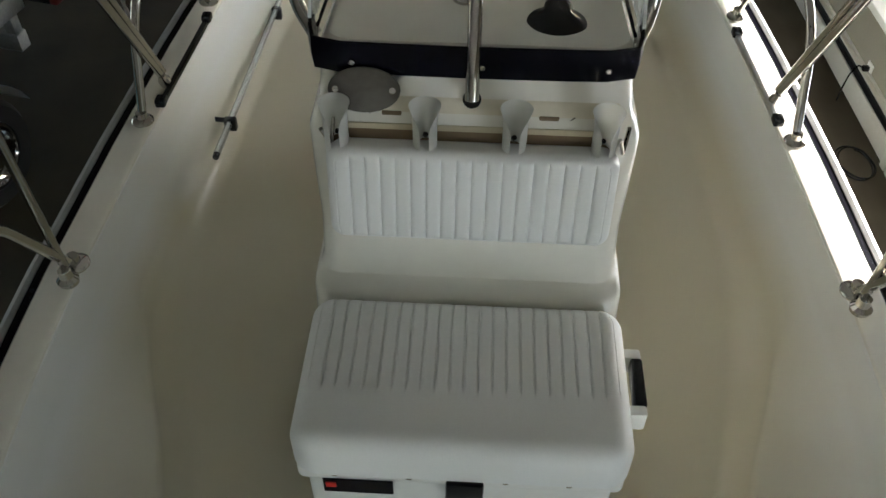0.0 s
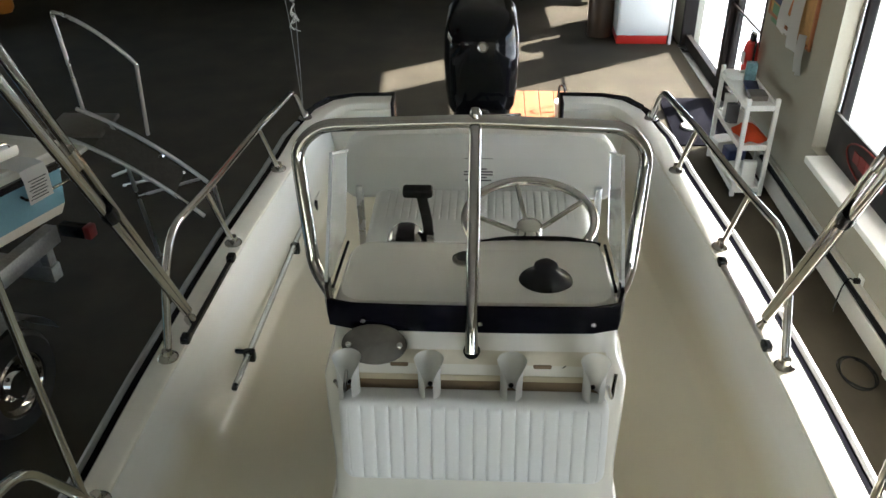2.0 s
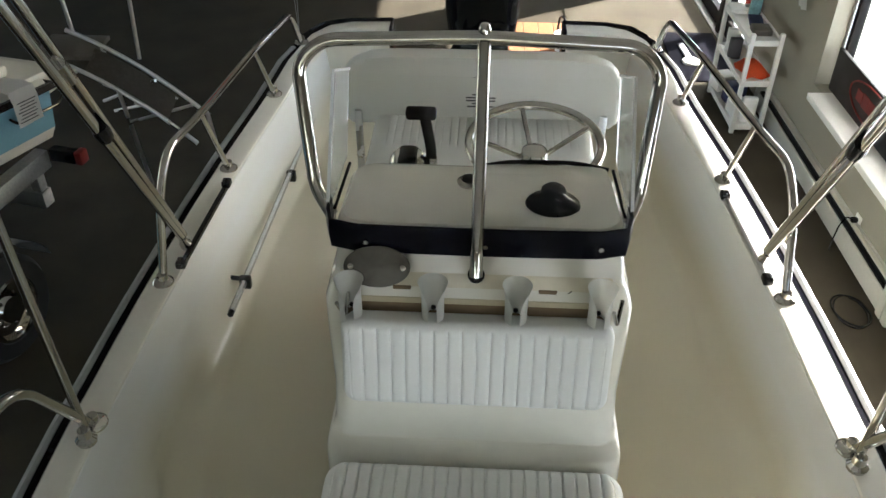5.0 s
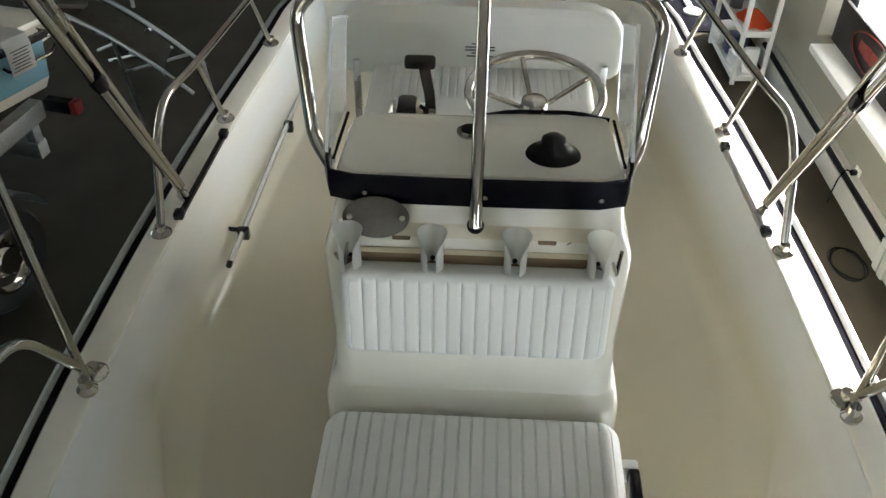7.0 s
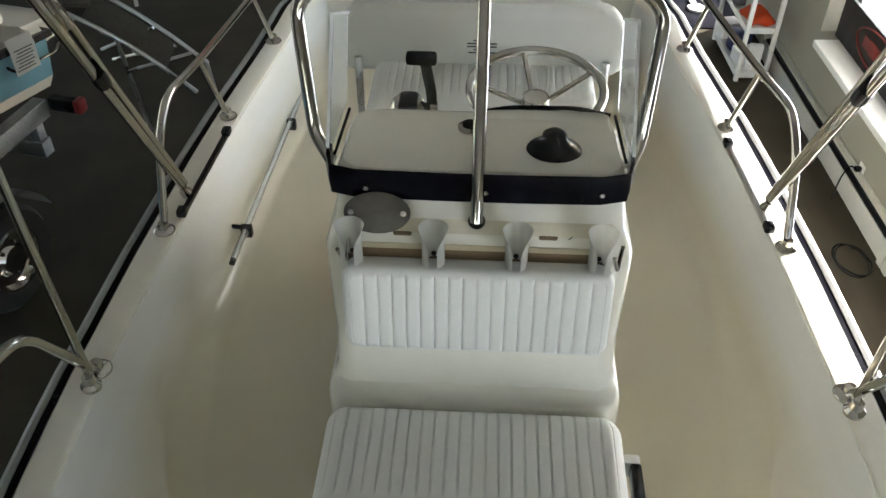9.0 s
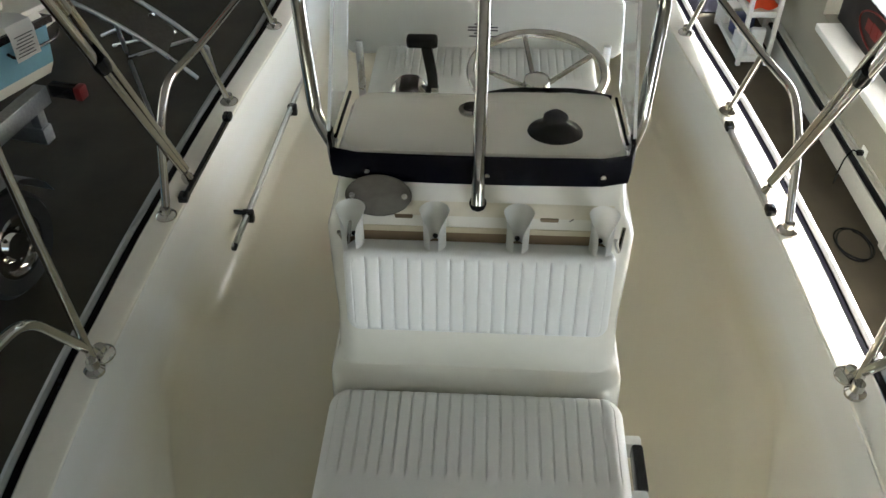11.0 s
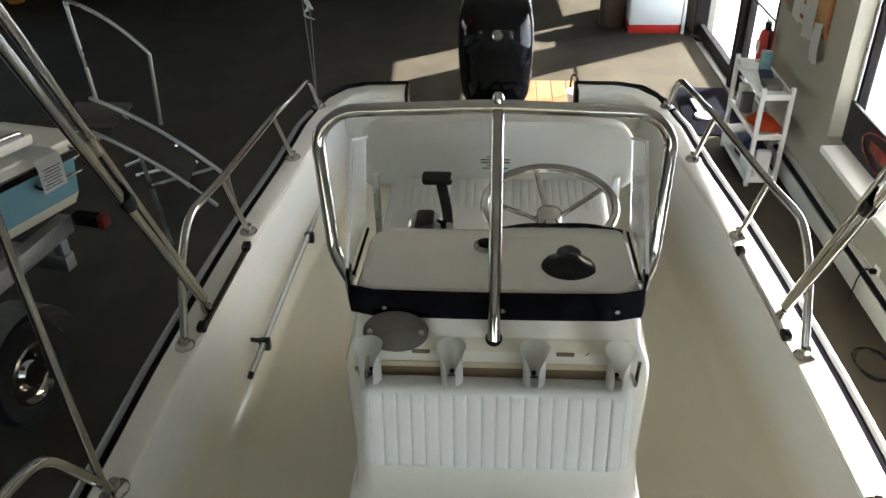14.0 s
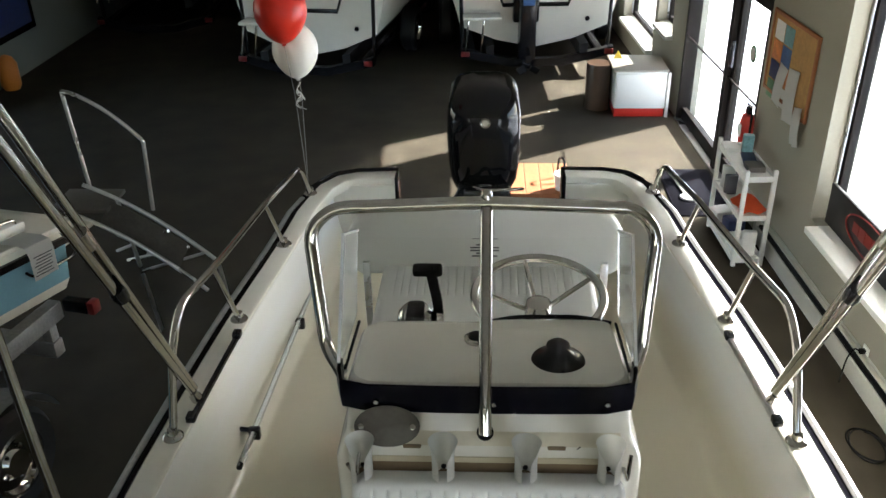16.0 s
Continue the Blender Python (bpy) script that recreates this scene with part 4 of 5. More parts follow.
rng = random.Random(4)
for k, (x, y, z, sx, sy, sz, mt, lab) in enumerate((
        (-0.30, 6.72, 0.461, 0.12, 0.16, 0.05, PAPER, "small white carton on the cart"), (-0.22, 6.5, 0.461, 0.10, 0.20, 0.035, PICS["pic_navy"], "flat navy packet on the cart"),
        (-0.24, 6.3, 0.461, 0.13, 0.14, 0.06, SMOKE, "grey plastic parts box on the cart"), (-0.20, 6.62, 0.461, 0.08, 0.06, 0.17, PICS["pic_teal"], "teal bottle-shaped carton on the cart"),
        (-0.30, 6.66, 0.166, 0.10, 0.05, 0.19, PAPER, "upright white booklet box on the cart"), (-0.31, 6.55, 0.166, 0.09, 0.05, 0.16, INK, "black and white booklet box on the cart"),
        (-0.28, 6.75, -0.189, 0.16, 0.15, 0.13, PAPER, "white carton on the lowest shelf"), (-0.25, 6.52, -0.189, 0.15, 0.13, 0.16, PICS["pic_navy"], "dark blue carton on the lowest shelf"),
        (-0.27, 6.32, -0.189, 0.14, 0.14, 0.11, PAPER, "pale carton on the lowest shelf"), (-0.23, 6.2, -0.189, 0.10, 0.05, 0.2, PAPER, "white folder on the lowest shelf"))):
    boxy("carton", lab, "box", along(x, y, z, 0, 0, rng.uniform(-14, 14)), (sx, sy, sz), mt)
vest = bmesh.new()
rows = []
for j in range(9):
    v = j / 8
    rows.append([(-0.10 + 0.2 * i / 8, -0.14 + 0.28 * v, 0.015 + 0.075 * math.sin(math.pi * i / 8) * math.sin(math.pi * v) ** 0.6 + 0.012 * math.sin(5 * v + i)) for i in range(9)])
grid(rows, vest)
bmesh.ops.solidify(vest, geom=list(vest.faces), thickness=0.012)
tagged(part("life_vest", vest, ORANGE, m=along(-0.245, 6.30, 0.168, 0, 0, 8)), "bright orange folded life vest on the cart's shelf", "life vest")

cork = thing("notice_board", "cork notice board with wooden frame and pinned pictures", "notice board", at=WALL)
cy0, cy1, cz0, cz1 = 6.12, 6.97, 0.91, 1.50
part("board", box(-0.016, -0.003, cy0, cy1, cz0, cz1), CORK, cork)
for a in (cy0, cy1):
    part("frame_side", box(-0.024, -0.002, a - 0.014, a + 0.014, cz0 - 0.014, cz1 + 0.014, 0.004), CARD, cork)
for a in (cz0, cz1):
    part("frame_rail", box(-0.0235, -0.002, cy0 + 0.0145, cy1 - 0.0145, a - 0.014, a + 0.014, 0.004), CARD, cork)
pk = list(PICS.values())
for i in range(4):
    for j in range(2):
        yy, zz = cy1 - 0.06 - j * 0.19, cz1 - 0.05 - i * 0.15
        part("picture", box(-0.0195, -0.0165, yy - 0.180, yy - 0.005, zz - 0.140, zz, 0.001, 1), pk[(i * 2 + j * 3) % 5] if (i + j) % 4 else PAPER, cork, smooth=False)
for k, (yy, zz, ww, hh, rx) in enumerate(((6.60, 1.17, 0.16, 0.30, 6), (6.40, 1.20, 0.20, 0.38, -7), (6.22, 0.98, 0.14, 0.26, -14), (6.19, 0.93, 0.10, 0.22, -18))):
    sh = grid([[(-0.028 - 0.02 * math.sin(2.2 * v) - 0.003 * k, -ww / 2 + ww * u, -hh * v) for u in (0, 0.5, 1)] for v in [q / 6 for q in range(7)]])
    bmesh.ops.solidify(sh, geom=list(sh.faces), thickness=0.0015)
    part("paper", sh, PAPER, cork, "loose white sheet pinned at its top", m=pose(0, yy, zz, rx, 0, 0))

ext = thing("fire_extinguisher", "red fire extinguisher hung on the wall beside the door", "fire extinguisher", at=along(-0.08, 7.03, -0.03))
part("cylinder", lathe([(0.052, 0.28), (0.056, 0.30), (0.056, 0.62), (0.045, 0.67), (0.02, 0.69), (0, 0.69)], 20), RED, ext)
part("valve", box(-0.02, 0.02, -0.03, 0.03, 0.68, 0.74, 0.006), BLACK, ext)
part("lever", box(-0.012, 0.012, -0.05, 0.06, 0.745, 0.76, 0.004), STEEL, ext)
part("hose", tube([(0, -0.02, 0.72), (0.0, -0.08, 0.70), (0.0, -0.085, 0.5), (0.0, -0.07, 0.42)], 0.01, 0.05, 8), BLACK, ext)
part("tag", box(-0.062, -0.0595, -0.05, 0.03, 0.5, 0.60, 0.0005, 1), PAPER, ext)

sign = thing("window_sign", "black window sign with a red oval emblem on the sill", "sign", at=along(0.085, 4.80, 0.336))
part("panel", box(-0.012, 0.012, -0.70, 0.90, 0.006, 0.30, 0.004), RUB, sign)
ov = [(-0.018, 0.26 + 0.34 * math.cos(2 * math.pi * i / 40), 0.17 + 0.115 * math.sin(2 * math.pi * i / 40)) for i in range(29, 58)]
part("emblem_arc", tube(ov, 0.006, 0, 8), NEON, sign)
for yy, hh in ((0.46, 0.075), (0.37, 0.09), (0.28, 0.085), (0.19, 0.09), (0.10, 0.075)):
    part("emblem_bar", box(-0.017, -0.0125, yy - 0.043, yy + 0.043, 0.17 - hh / 2, 0.17 + hh / 2, 0.002, 1), NEON, sign)

outlet = thing("power_outlet", "white wall outlet with a black plug and cord", "outlet", at=along(-0.004, 4.67, -0.05))
part("plate", box(-0.006, 0.003, -0.036, 0.036, -0.058, 0.058, 0.003), PLASTIC, outlet)
part("plug", box(-0.045, -0.006, -0.016, 0.016, 0.01, 0.04, 0.006), BLACK, outlet)
part("cord", tube([(-0.04, 0.0, 0.025), (-0.075, 0.0, 0.05), (-0.10, 0.01, -0.02), (-0.105, 0.02, -0.14), (-0.13, -0.02, FL + 0.05 + 0.006)], 0.005, 0.05, 8), BLACK, outlet)
cable = bmesh.new()
pts = []
for i in range(70):
    a = i / 69 * 2 * math.pi * 2.2
    r = 0.115 + 0.012 * math.sin(1.7 * a)
    pts.append((2.165 + r * math.cos(a) * 0.85, 4.06 + r * math.sin(a) * 1.15, FL + 0.006 + 0.0035 * i / 69))
sweep(pts, circle(0.005, 8), bm=cable)
tagged(part("extension_cord", cable, BLACK), "black extension cord coiled on the carpet", "cord")

cab = thing("display_cabinet", "white display cabinet with a red plinth and curved end", "cabinet")
part("body", box(1.43, 1.985, 9.43, 9.95, FL + 0.095, 0.255, 0.006), WHITEP, cab)
part("drawer_front", box(1.445, 1.97, 9.418, 9.4285, FL + 0.155, 0.235, 0.004), WHITEP, cab)
part("plinth", box(1.437, 1.978, 9.438, 9.94, FL, FL + 0.093, 0.004), RED, cab)
part("top", box(1.40, 1.995, 9.41, 10.02, 0.257, 0.280, 0.008), mat("worn_laminate", (0.34, 0.32, 0.27), 0.5, var=0.1), cab, "grey-beige laminate top")
part("corner_guard", box(1.988, 2.02, 9.41, 9.44, FL, 0.25, 0.006), WHITEP, cab)
part("drum", lathe([(0.14, FL), (0.14, 0.255), (0.135, 0.268), (0, 0.27)], 28), mat("brown_laminate", (0.06, 0.035, 0.02), 0.35, var=0.2), cab, m=pose(1.285, 9.75, 0))
tagged(part("info_card", moved(prism([(-0.05, 0), (0.05, 0), (0.0, 0.09)], -0.002, 0.002), pose(1.50, 9.86, 0.284, 80, 0, 0)), mat("yellow_card", (0.7, 0.5, 0.05), 0.6)), "small yellow tent card on the cabinet", "card")

pallet = thing("plywood_crate", "low tan plywood crate on the carpet behind the motor", "crate")
for k in range(4):
    part("board", box(0.25 + k * 0.138, 0.383 + k * 0.138, 7.25, 7.95, FL + 0.05, FL + 0.068, 0.003, 1), CARD, pallet)
for y in (7.3, 7.6, 7.88):
    part("bearer", box(0.26, 0.79, y - 0.03, y + 0.03, FL, FL + 0.048, 0.003, 1), CARD, pallet)
tagged(part("bucket", lathe([(0.07, 0), (0.085, 0.14), (0.088, 0.15), (0.08, 0.15), (0.066, 0.012), (0, 0.012)], 20), WHITEP, m=pose(0.72, 7.36, FL + 0.069)), "small white bucket on the crate", "bucket")
tagged(part("prop_handle", tube([(0.68, 7.62, FL + 0.068), (0.70, 7.66, FL + 0.25), (0.74, 7.60, FL + 0.26), (0.75, 7.5, FL + 0.07)], 0.01, 0.04), BLACK), "black hooped carrying handle on the crate", "handle")
mat_ = part("door_mat", box(1.66, 2.14, 6.95, 7.95, FL, FL + 0.012, 0.004), mat("navy_mat", (0.006, 0.006, 0.009), 0.95, fine=300, bump=0.4, spec=0.02))
tagged(mat_, "dark navy entrance mat on the carpet", "mat")
sc = thing("floor_scale", "white oval foot plate with a bar lying on the mat", "scale")
part("plate", lathe([(0.075, 0), (0.08, 0.01), (0.07, 0.02), (0, 0.022)], 24), WHITEP, sc, m=pose(1.83, 7.30, FL + 0.013))
part("bar", box(-0.025, 0.025, 0.07, 0.36, 0.0, 0.02, 0.006), WHITEP, sc, m=pose(1.83, 7.30, FL + 0.013, 0, 0, 5))

# ---- balloons tied to the stern rail ----
for nm, mt, cx, cz, r, by, lab in (("balloon", RBALLOON, -0.893, 2.185, 0.117, 4.02, "red latex balloon tied to the stern rail"), ("balloon", WBALLOON, -0.885, 1.955, 0.108, 4.20, "white latex balloon tied to the stern rail")):
    prof = [(0.006, -1.36 * r), (0.012, -1.34 * r), (0.006, -1.3 * r)]
    for i in range(1, 15):
        a = -math.pi / 2 + math.pi * i / 15
        prof.append((r * math.cos(a) * (1.0 if a > 0 else 1 - 0.22 * math.sin(-a) ** 2), r * (1.15 if a > 0 else 1.27) * math.sin(a)))
    prof.append((0, 1.15 * r))
    bl = thing(nm, lab, "balloon", "balloons", at=KEEL @ pose(cx + 0.02, by, cz))
    part("skin", lathe(prof, 24), mt, bl)
    part("ribbon", tube([(0, 0, -1.34 * r), (0.01 - 0.02 * (cz - 1.95), (4.2 - by) * 0.5, -0.20 - (cz - 1.955)), (-0.850 - cx - 0.015, 4.08 - by, 1.29 - cz)], 0.0014, 0.05, 6), INSERT, bl)
cl = bmesh.new()
for k in range(5):
    a = k * 1.3
    pts = [(-0.885 + 0.02 * math.cos(a + 0.9 * i) * (0.3 + i / 8), 4.28 + 0.02 * math.sin(a + 0.9 * i), 1.80 - 0.012 * i - 0.01 * k) for i in range(9)]
    sweep(pts, circle(0.0013, 6), bm=cl)
tagged(part("curled_ribbon", cl, WBALLOON, m=KEEL @ pose(0.02, -0.08, 0)), "curled pale ribbon at the balloon knots", "ribbon")


# ---- other boats on trailers ----
def ring(profile, n=28):
    """A closed profile turned about z."""
    rows = [[(r * math.cos(2 * math.pi * i / n), r * math.sin(2 * math.pi * i / n), z) for r, z in profile] for i in range(n)]
    bm = grid(rows + [rows[0]], close=True)
    bmesh.ops.remove_doubles(bm, verts=bm.verts, dist=1e-5)
    return bm


def wheel_at(parent, m, r=0.29, w=0.17):
    ty = part("tyre", ring([(r * 0.6, -w / 2), (r * 0.9, -w / 2), (r, -w * 0.3), (r, w * 0.3), (r * 0.9, w / 2), (r * 0.62, w / 2), (r * 0.6, w * 0.3)]), RUB, parent, m=m)
    rim = part("rim", lathe([(r * 0.62, -w * 0.3), (r * 0.62, w * 0.46), (r * 0.55, w * 0.5), (r * 0.5, w * 0.25), (r * 0.34, w * 0.2), (r * 0.25, w * 0.42), (r * 0.12, w * 0.45), (0, w * 0.46)], 24), STEEL, ty)
    for k in range(5):
        a = 2 * math.pi * k / 5
        part("lug_nut", lathe([(0.011, 0), (0.011, 0.014), (0, 0.016)], 6), STEEL, ty, m=pose(0.26 * r * math.cos(a) * 1.25, 0.26 * r * math.sin(a) * 1.25, w * 0.32))
    return ty


nb = thing("runabout", "pale blue and white runabout on a galvanised trailer", "boat", at=pose(-2.30, 4.30, 0, 0, 0, -12))
# local: x 0 is the near side, hull spreads to -x; stern at y 0, bow at -y
sect = lambda y: [(0.0, 0.95 - 0.15 * y), (0.03, 0.90 - 0.15 * y), (0.0, 0.66 - 0.15 * y), (-0.04, 0.585 - 0.15 * y), (-0.55, 0.42 - 0.06 * y), (-1.0, 0.32 - 0.06 * y), (-1.45, 0.42 - 0.06 * y), (-1.96, 0.585 - 0.15 * y), (-2.0, 0.74 - 0.15 * y), (-2.03, 0.90 - 0.15 * y), (-2.0, 0.95 - 0.15 * y)]
rows = [[(x, y, z) for x, z in sect(y)] for y in (0, -0.6, -1.4, -2.4, -3.4)]
hb = grid(rows)
hb.faces.new([v for v in hb.verts if abs(v.co.y) < 1e-6])
ho = part("hull", hb, [GEL, BLUEH], nb)
for p in ho.data.polygons:
    zz = [ho.data.vertices[i].co.z for i in p.vertices]
    yy = [ho.data.vertices[i].co.y for i in p.vertices]
    if all(z + 0.15 * y > 0.64 for z, y in zip(zz, yy)) and all(z + 0.15 * y < 0.93 for z, y in zip(zz, yy)) and len(zz) == 4:
        p.material_index = 1
TILT_ = pose(0, 0, 0.0, -8.53, 0, 0)
part("deck", box(-2.0, 0.0, -3.4, -0.02, 0.93, 0.965, 0.01), GEL, nb, m=TILT_)
part("rub_strip", sweep([(0.04, -3.4, 1.415), (0.04, 0.02, 0.905), (-2.02, 0.03, 0.908)], [(-0.015, -0.018), (-0.015, 0.018), (0.015, 0.018), (0.015, -0.018)], up=(0, 0, 1)), BLACK, nb)
part("coaming", box(-0.38, -0.10, -3.3, -0.25, 0.966, 1.03, 0.02), GEL, nb, m=TILT_)
part("pulpit_bar", tube([(-0.12, -0.3, 0.97), (-0.12, -0.32, 1.05), (-0.12, -0.9, 1.06), (-0.12, -0.92, 0.97)], 0.012, 0.03), STEEL, nb, m=TILT_)
part("handle", sweep(smooth_path([(0.036, -0.46, 0.82), (0.04, -0.42, 0.785), (0.04, -0.09, 0.785), (0.036, -0.05, 0.82)], 0.03), circle(0.008, 8)), BLACK, nb, m=TILT_)
hang = [(-0.14, 0.970), (-0.07, 0.972), (0.0, 0.972), (0.05, 0.955), (0.062, 0.90), (0.062, 0.84), (0.066, 0.77)]
pp = grid([[(x + 0.004 * math.sin(5 * u + 9 * z), -0.49 + 0.19 * u + 0.05 * i / 6, z) for u in (0, 0.25, 0.5, 0.75, 1)] for i, (x, z) in enumerate(hang)])
bmesh.ops.solidify(pp, geom=list(pp.faces), thickness=0.002)
part("price_sheet", pp, PAPER, nb, "white printed sheet taped to the side", m=TILT_)
for k in range(7):
    part("print_bar", box(0.0675, 0.0685, -0.43 + 0.01 * (k % 3), -0.29 - 0.012 * (k % 2), 0.79 + 0.017 * k, 0.795 + 0.017 * k), INK, bpy.data.objects["price_sheet"], smooth=False)
part("swim_step", box(-0.75, -0.05, 0.03, 0.38, 0.80, 0.835, 0.015), GEL, nb)
tr = thing("boat_trailer", "galvanised boat trailer with a chrome wheel", "trailer", at=pose(-2.30, 4.30, 0, 0, 0, -12))
for x in (-0.14, -1.86):
    part("side_beam", box(x - 0.04, x + 0.04, -4.0, -0.002, 0.385, 0.495, 0.006), GALV, tr)
    for y in (-0.1, -1.6, -3.0):
        part("upright", box(x - 0.03, x + 0.03, y - 0.03, y + 0.03, 0.286, 0.384, 0.004), GALV, tr)
for y in (-0.1, -1.6, -3.0):
    part("cross_beam", box(-1.90, -0.10, y - 0.04, y + 0.04, 0.185, 0.285, 0.006), GALV, tr)
for x in (-0.55, -1.45):
    part("bunk", box(x - 0.05, x + 0.05, -3.4, -0.1, 0.287, 0.385, 0.01), RUB, tr)
wheel_at(tr, pose(0.05, -0.81, FL + 0.29, 0, 90, 0))
wheel_at(tr, pose(-2.05, -0.81, FL + 0.29, 0, -90, 0))
fen = grid([[(x, -0.81 + 0.36 * math.cos(a), FL + 0.29 + 0.36 * math.sin(a)) for x in (-0.06, 0.15)] for a in [radians(20 + 140 * i / 10) for i in range(11)]])
bmesh.ops.solidify(fen, geom=list(fen.faces), thickness=0.006)
part("fender", fen, GALV, tr)
part("tail_light", box(0.06, 0.105, 0.0, 0.07, 0.42, 0.50, 0.008), LAMPRED, tr)
part("light_bracket", box(-0.10, 0.058, 0.002, 0.06, 0.42, 0.495, 0.006), BLACK, tr)

# boarding steps of curved aluminium tube
lad = thing("boarding_steps", "curved aluminium boarding steps with a tube handrail", "boarding steps")
near = [(-2.36 + 0.75 * i / 14, 4.80, 1.0 - 0.30 * (i / 14) - 0.22 * (i / 14) ** 2) for i in range(15)]
inner = [(x - 0.05, 4.66, z - 0.115) for x, y, z in near]
part("outer_rail", tube(near, 0.0125, 0), ALU, lad)
part("inner_rail", tube(inner, 0.0125, 0), ALU, lad)
part("handrail", tube([(-2.42, 5.0, 0.90), (-2.46, 5.0, 1.51)] + [(-2.46 + 0.43 * q, 5.0, 1.515 - 0.13 * q - 0.185 * q * q) for q in [i / 10 for i in range(1, 11)]] + [(-2.05, 5.0, 0.74)], 0.012, 0.015), ALU, lad)
part("leg", tube([(-2.165, 4.79, 0.905), (-2.16, 4.9, 0.40), (-2.2, 5.12, FL)], 0.012, 0), ALU, lad)
part("leg", tube([(-1.62, 4.80, 0.50), (-1.60, 4.95, FL)], 0.012, 0), ALU, lad)
for a, b_ in (((-2.36, 5.05, 0.42), (-1.88, 4.76, 0.72)), ((-2.28, 5.0, 0.38), (-1.78, 4.78, 0.60)), ((-2.15, 4.9, 0.36), (-1.70, 4.79, 0.55))):
    part("rung", tube([a, b_], 0.010, 0, 8), ALU, lad)
deck_ = grid([[tuple(p + (q - p) * u for p, q in zip(near[k], inner[k])) for u in (0.1, 0.9)] for k in range(3, 12)])
bmesh.ops.solidify(deck_, geom=list(deck_.faces), thickness=0.006)
part("side_panel", moved(deck_, pose(0, 0, -0.012)), SMOKE, lad, "thin grey panel between the rails")
for k in (6, 9):
    x, y, z = near[k]
    part("tread", box(-0.045, 0.045, -0.012, 0.012, -0.004, 0.004, 0.002, 1), ALU, lad, m=pose(x - 0.09, y - 0.10, z - 0.13, 0, 24, 0))
part("top_platform", box(-2.55, -2.2, 4.70, 5.0, 0.86, 0.885, 0.004), SMOKE, lad)


def far_boat(name, label, m, w, keel, topz, engine=True, cover=None, ex=0.0):
    b = thing(name, label, "boat", "boats on trailers", at=m)
    h = w / 2
    sec = lambda k: [(-h * k, topz), (-h * 0.97 * k, keel + 0.62), (-h * 0.88 * k, keel + 0.28), (-h * 0.45 * k, keel + 0.10), (0, keel), (h * 0.45 * k, keel + 0.10), (h * 0.88 * k, keel + 0.28), (h * 0.97 * k, keel + 0.62), (h * k, topz)]
    hb = grid([[(x, y, z + dz) for x, z in sec(k)] for y, k, dz in ((0, 1, 0), (1.5, 1.02, 0), (3.2, 0.92, 0.05), (4.4, 0.6, 0.2), (5.0, 0.12, 0.4))])
    hb.faces.new([v for v in hb.verts if abs(v.co.y) < 1e-6])
    part("hull", hb, GEL, b)
    part("rub_rail", sweep([(-h * 0.12, 5.0, topz + 0.37), (-h * 0.62, 4.4, topz + 0.17), (-h - 0.02, 1.5, topz - 0.03), (-h - 0.015, 0.0, topz - 0.03), (-h * 0.45, -0.02, topz - 0.03), (-h * 0.38, -0.02, topz - 0.22), (h * 0.38, -0.02, topz - 0.22), (h * 0.45, -0.02, topz - 0.03), (h + 0.015, 0.0, topz - 0.03), (h + 0.02, 1.5, topz - 0.03), (h * 0.62, 4.4, topz + 0.17), (h * 0.12, 5.0, topz + 0.37)], circle(0.028, 8)), BLACK, b)
    part("deck", box(-h * 0.93, h * 0.93, 0.1, 3.4, topz - 0.12, topz - 0.06, 0.01), GEL, b)
    if cover:
        cv = grid([[(h * 0.98 * math.cos(a) * s, y, topz + (0.35 * math.sin(a)) * s) for a in [math.pi * i / 12 for i in range(13)]] for y, s in ((0.05, 0.95), (0.5, 1), (2.5, 1), (4.2, 0.6), (4.8, 0.1))])
        part("cover", cv, cover, b)
    part("swim_platform", box(-h * 0.86, -h * 0.42, -0.30, -0.02, keel + 0.42, keel + 0.46, 0.01), GEL, b)
    lad_ = part("ladder", tube([(-h * 0.80, -0.28, keel + 0.42), (-h * 0.84, -0.34, keel + 0.05)], 0.014, 0, 8), STEEL, b)
    part("ladder_leg", tube([(-h * 0.62, -0.28, keel + 0.42), (-h * 0.66, -0.34, keel + 0.05)], 0.014, 0, 8), STEEL, lad_)
    part("drain", lathe([(0.03, 0), (0.03, 0.01), (0, 0.012)], 14), BLACK, b, m=pose(h * 0.62, -0.002, keel + 0.35, 90, 0, 0))
    if engine:
        part("engine_leg", box(ex - 0.10, ex + 0.10, -0.42, -0.12, keel - 0.06, keel + 0.95, 0.03), BLACK, b)
        part("engine_bracket", box(ex - 0.16, ex + 0.16, -0.16, -0.01, keel + 0.35, keel + 0.75, 0.02), BLACK, b)
        g_ = part("gearcase", lathe([(0.0, -0.26), (0.04, -0.2), (0.055, 0.0), (0.05, 0.12), (0.03, 0.2), (0, 0.21)], 16), BLACK, b, m=pose(ex, -0.32, keel - 0.1, 90, 0, 0))
        for k in range(3):
            part("blade", moved(box(-0.045, 0.045, -0.006, 0.006, 0.04, 0.15, 0.004, 1), pose(0, -0.2, 0, 0, 0, 0) @ pose(0, 0, 0, 0, 120 * k, 0) @ pose(0, 0, 0, 0, 0, 25)), BLACK, g_, m=pose(0, 0, 0, -90, 0, 0))
        part("engine_label", box(ex - 0.07, ex + 0.07, -0.424, -0.4205, keel + 0.62, keel + 0.82, 0.001, 1), PICS["pic_blue"], b, "pale blue decal")
    t_ = thing("boat_trailer", "dark steel boat trailer with red tail lights", "trailer", "far trailers", at=m)
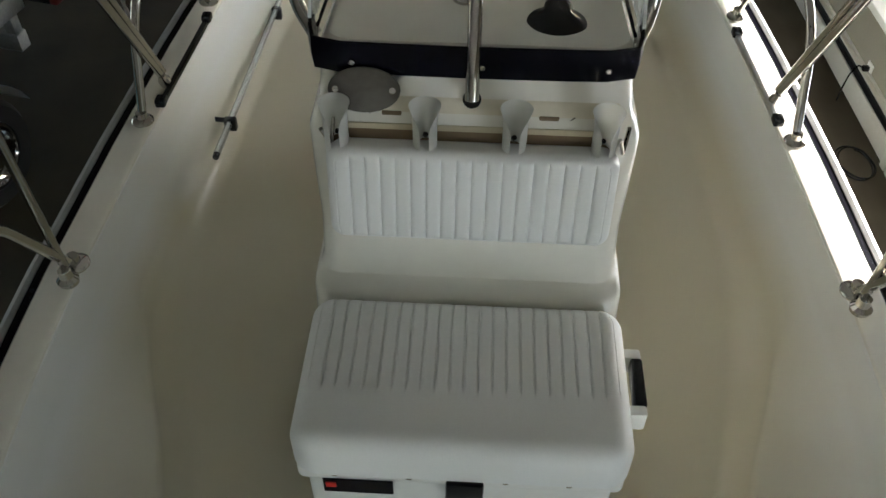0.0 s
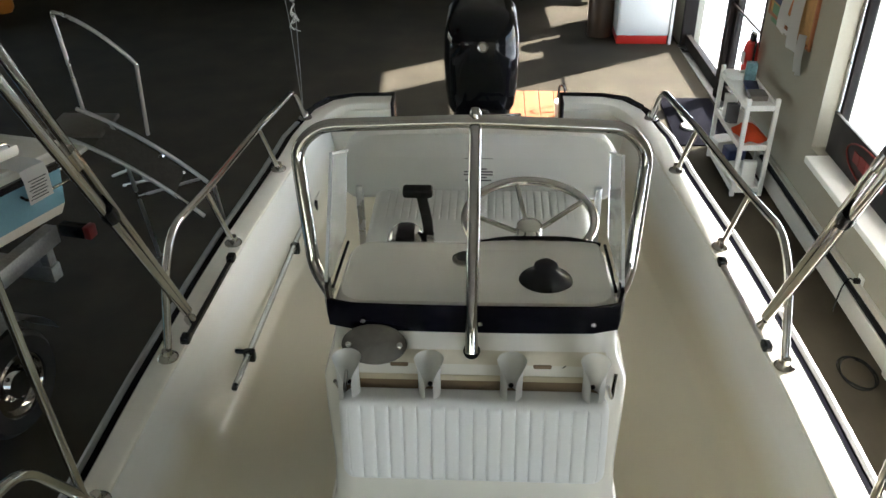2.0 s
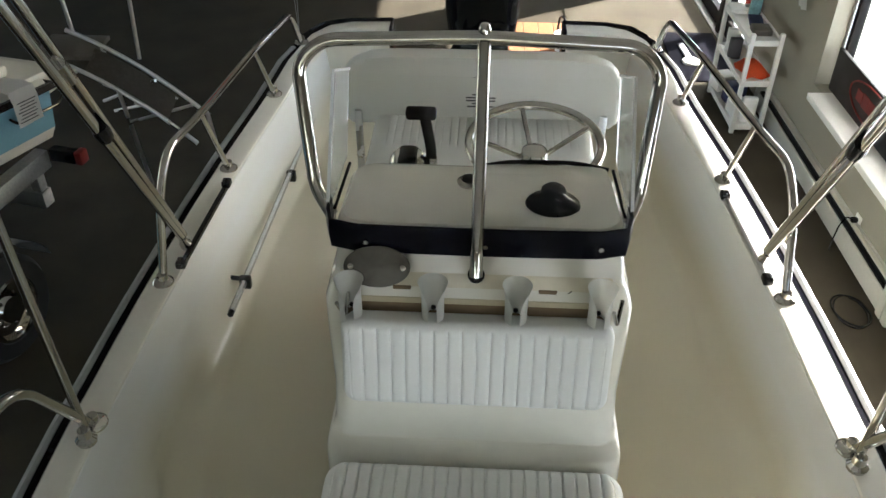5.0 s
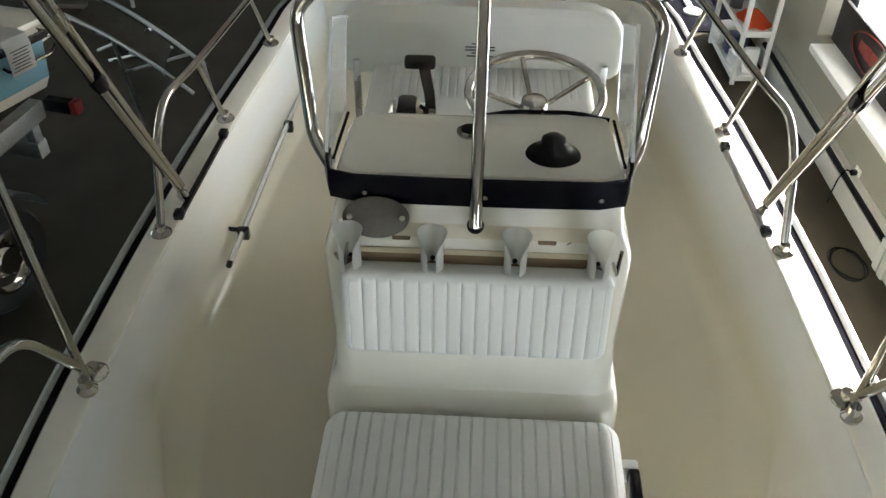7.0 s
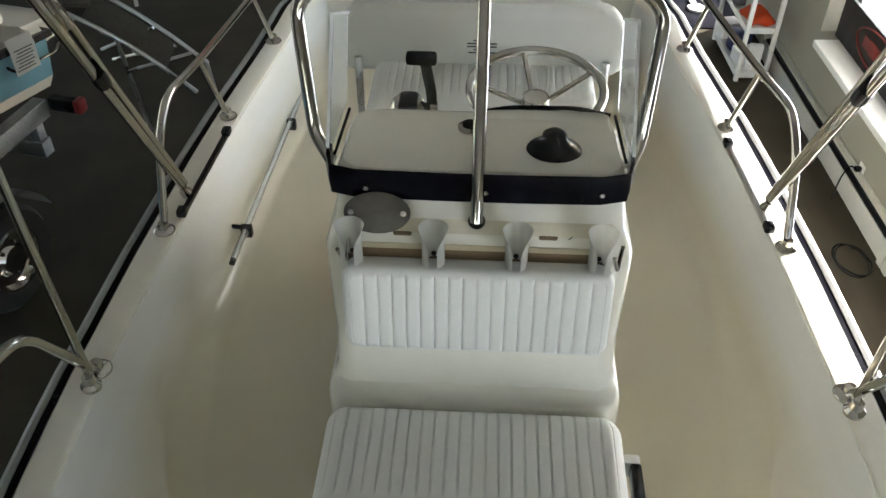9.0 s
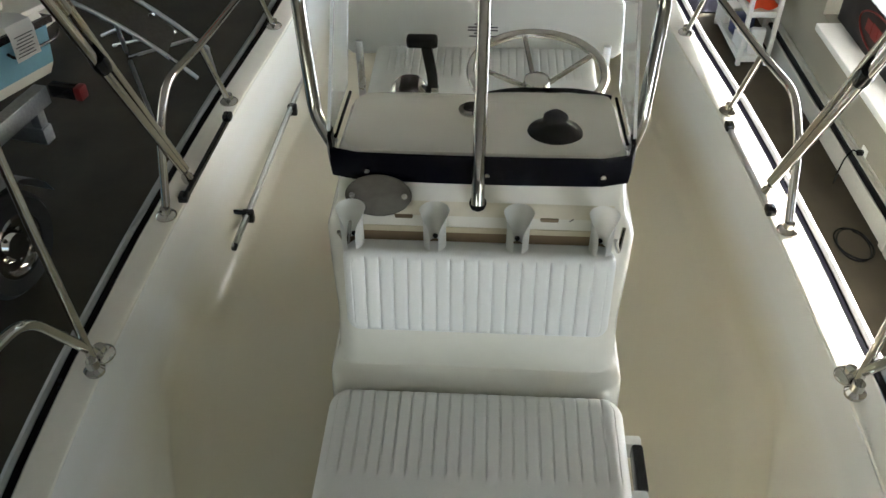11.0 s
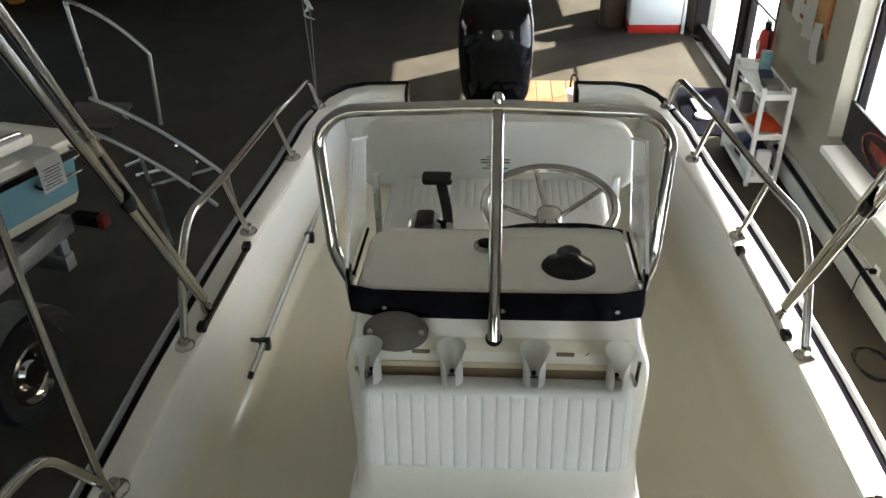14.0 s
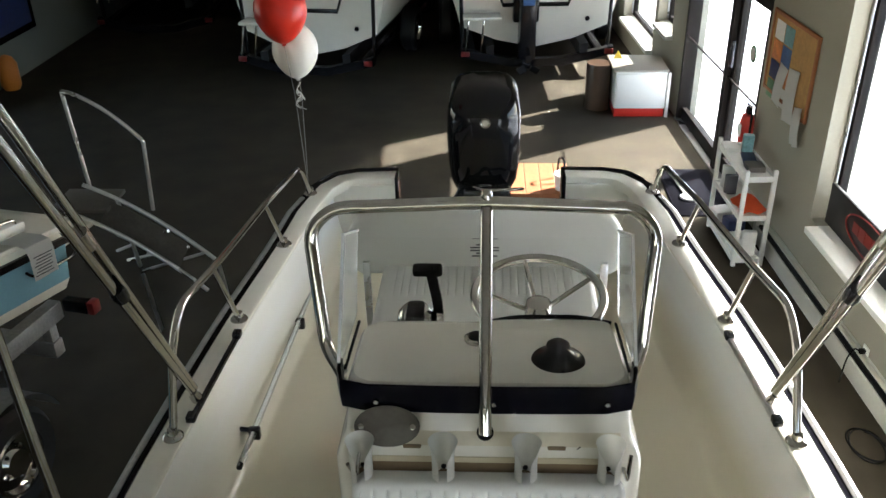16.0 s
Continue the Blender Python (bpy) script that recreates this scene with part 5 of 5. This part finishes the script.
    for s in (-1, 1):
        part("side_beam", box(s * h * 0.75 - 0.04, s * h * 0.75 + 0.04, -0.25, 5.4, FL + 0.20, FL + 0.30, 0.006), BLACK, t_)
        part("bunk", sweep([(s * h * 0.55, -0.3, keel + 0.04), (s * h * 0.55, 3.5, keel + 0.06)], [(-0.05, -0.1), (-0.05, 0.06), (0.05, 0.08), (0.05, -0.08)], up=(0, 0, 1)), RUB, t_)
        part("tail_light", box(s * h * 0.84 - 0.055, s * h * 0.84 + 0.055, -0.34, -0.32, FL + 0.25, FL + 0.32, 0.01), LAMPRED, t_)
        wheel_at(t_, pose(s * (h + 0.02), 1.35, FL + 0.31, 0, 90 * s, 0), 0.31, 0.2)
        part("guide_post", tube([(s * h * 0.86, -0.1, FL + 0.25), (s * h * 0.88, -0.1, keel + 0.75)], 0.025, 0, 8), BLACK, t_)
    part("cross_beam", sweep([(-h * 0.9, -0.27, FL + 0.30), (-h * 0.3, -0.27, FL + 0.16), (h * 0.3, -0.27, FL + 0.16), (h * 0.9, -0.27, FL + 0.30)], [(-0.05, -0.05), (-0.05, 0.05), (0.05, 0.05), (0.05, -0.05)], up=(0, 0, 1)), BLACK, t_)
    return b


far_boat("motorboat", "white motorboat with outboard on a trailer", pose(0.64, 11.3, 0, 0, 0, 4), 2.14, 0.02, 0.78, ex=-0.13)
far_boat("motorboat", "white motorboat under a blue canvas cover on a trailer", pose(-2.16, 10.95, 0, 0, 0, -8), 1.92, 0.02, 0.80, False, BLUEC)
far_boat("motorboat", "white motorboat parked in the dark rear corner on a trailer", pose(-4.80, 13.0, 0, 0, 0, 4), 1.85, 0.26, 0.9, False, BLUEC)

frame_ = thing("wall_picture", "dark framed picture on the grey partition wall", "picture")
part("frame", box(-5.995, -5.965, 10.5, 11.56, 0.25, 1.05, 0.01), BLACK, frame_)
part("print", box(-5.963, -5.958, 10.6, 11.46, 0.34, 0.96, 0.002, 1), PICS["pic_navy"], frame_)
structure("wall_partition", box(-6.15, -6.0, 9.3, 17.99, FL, CEILZ), WALLD, "grey-green painted partition wall")
chest = thing("storage_chest", "dark red plastic storage chest on the carpet", "chest")
part("body", box(-1.30, -0.92, 14.3, 14.7, FL, FL + 0.38, 0.03, 3), mat("dark_red_plastic", (0.10, 0.010, 0.010), 0.5), chest)
part("lid", box(-1.32, -0.90, 14.28, 14.72, FL + 0.382, FL + 0.45, 0.02, 3), mat("dark_red_lid", (0.11, 0.011, 0.011), 0.45), chest)
drum = thing("float_buoy", "orange moulded float standing by the partition wall", "buoy")
part("body", lathe([(0.09, FL), (0.12, FL + 0.06), (0.12, FL + 0.32), (0.08, FL + 0.40), (0.03, FL + 0.43), (0, FL + 0.44)], 22), mat("orange_float", (0.45, 0.15, 0.02), 0.5), drum, m=pose(-5.86, 10.42, 0))
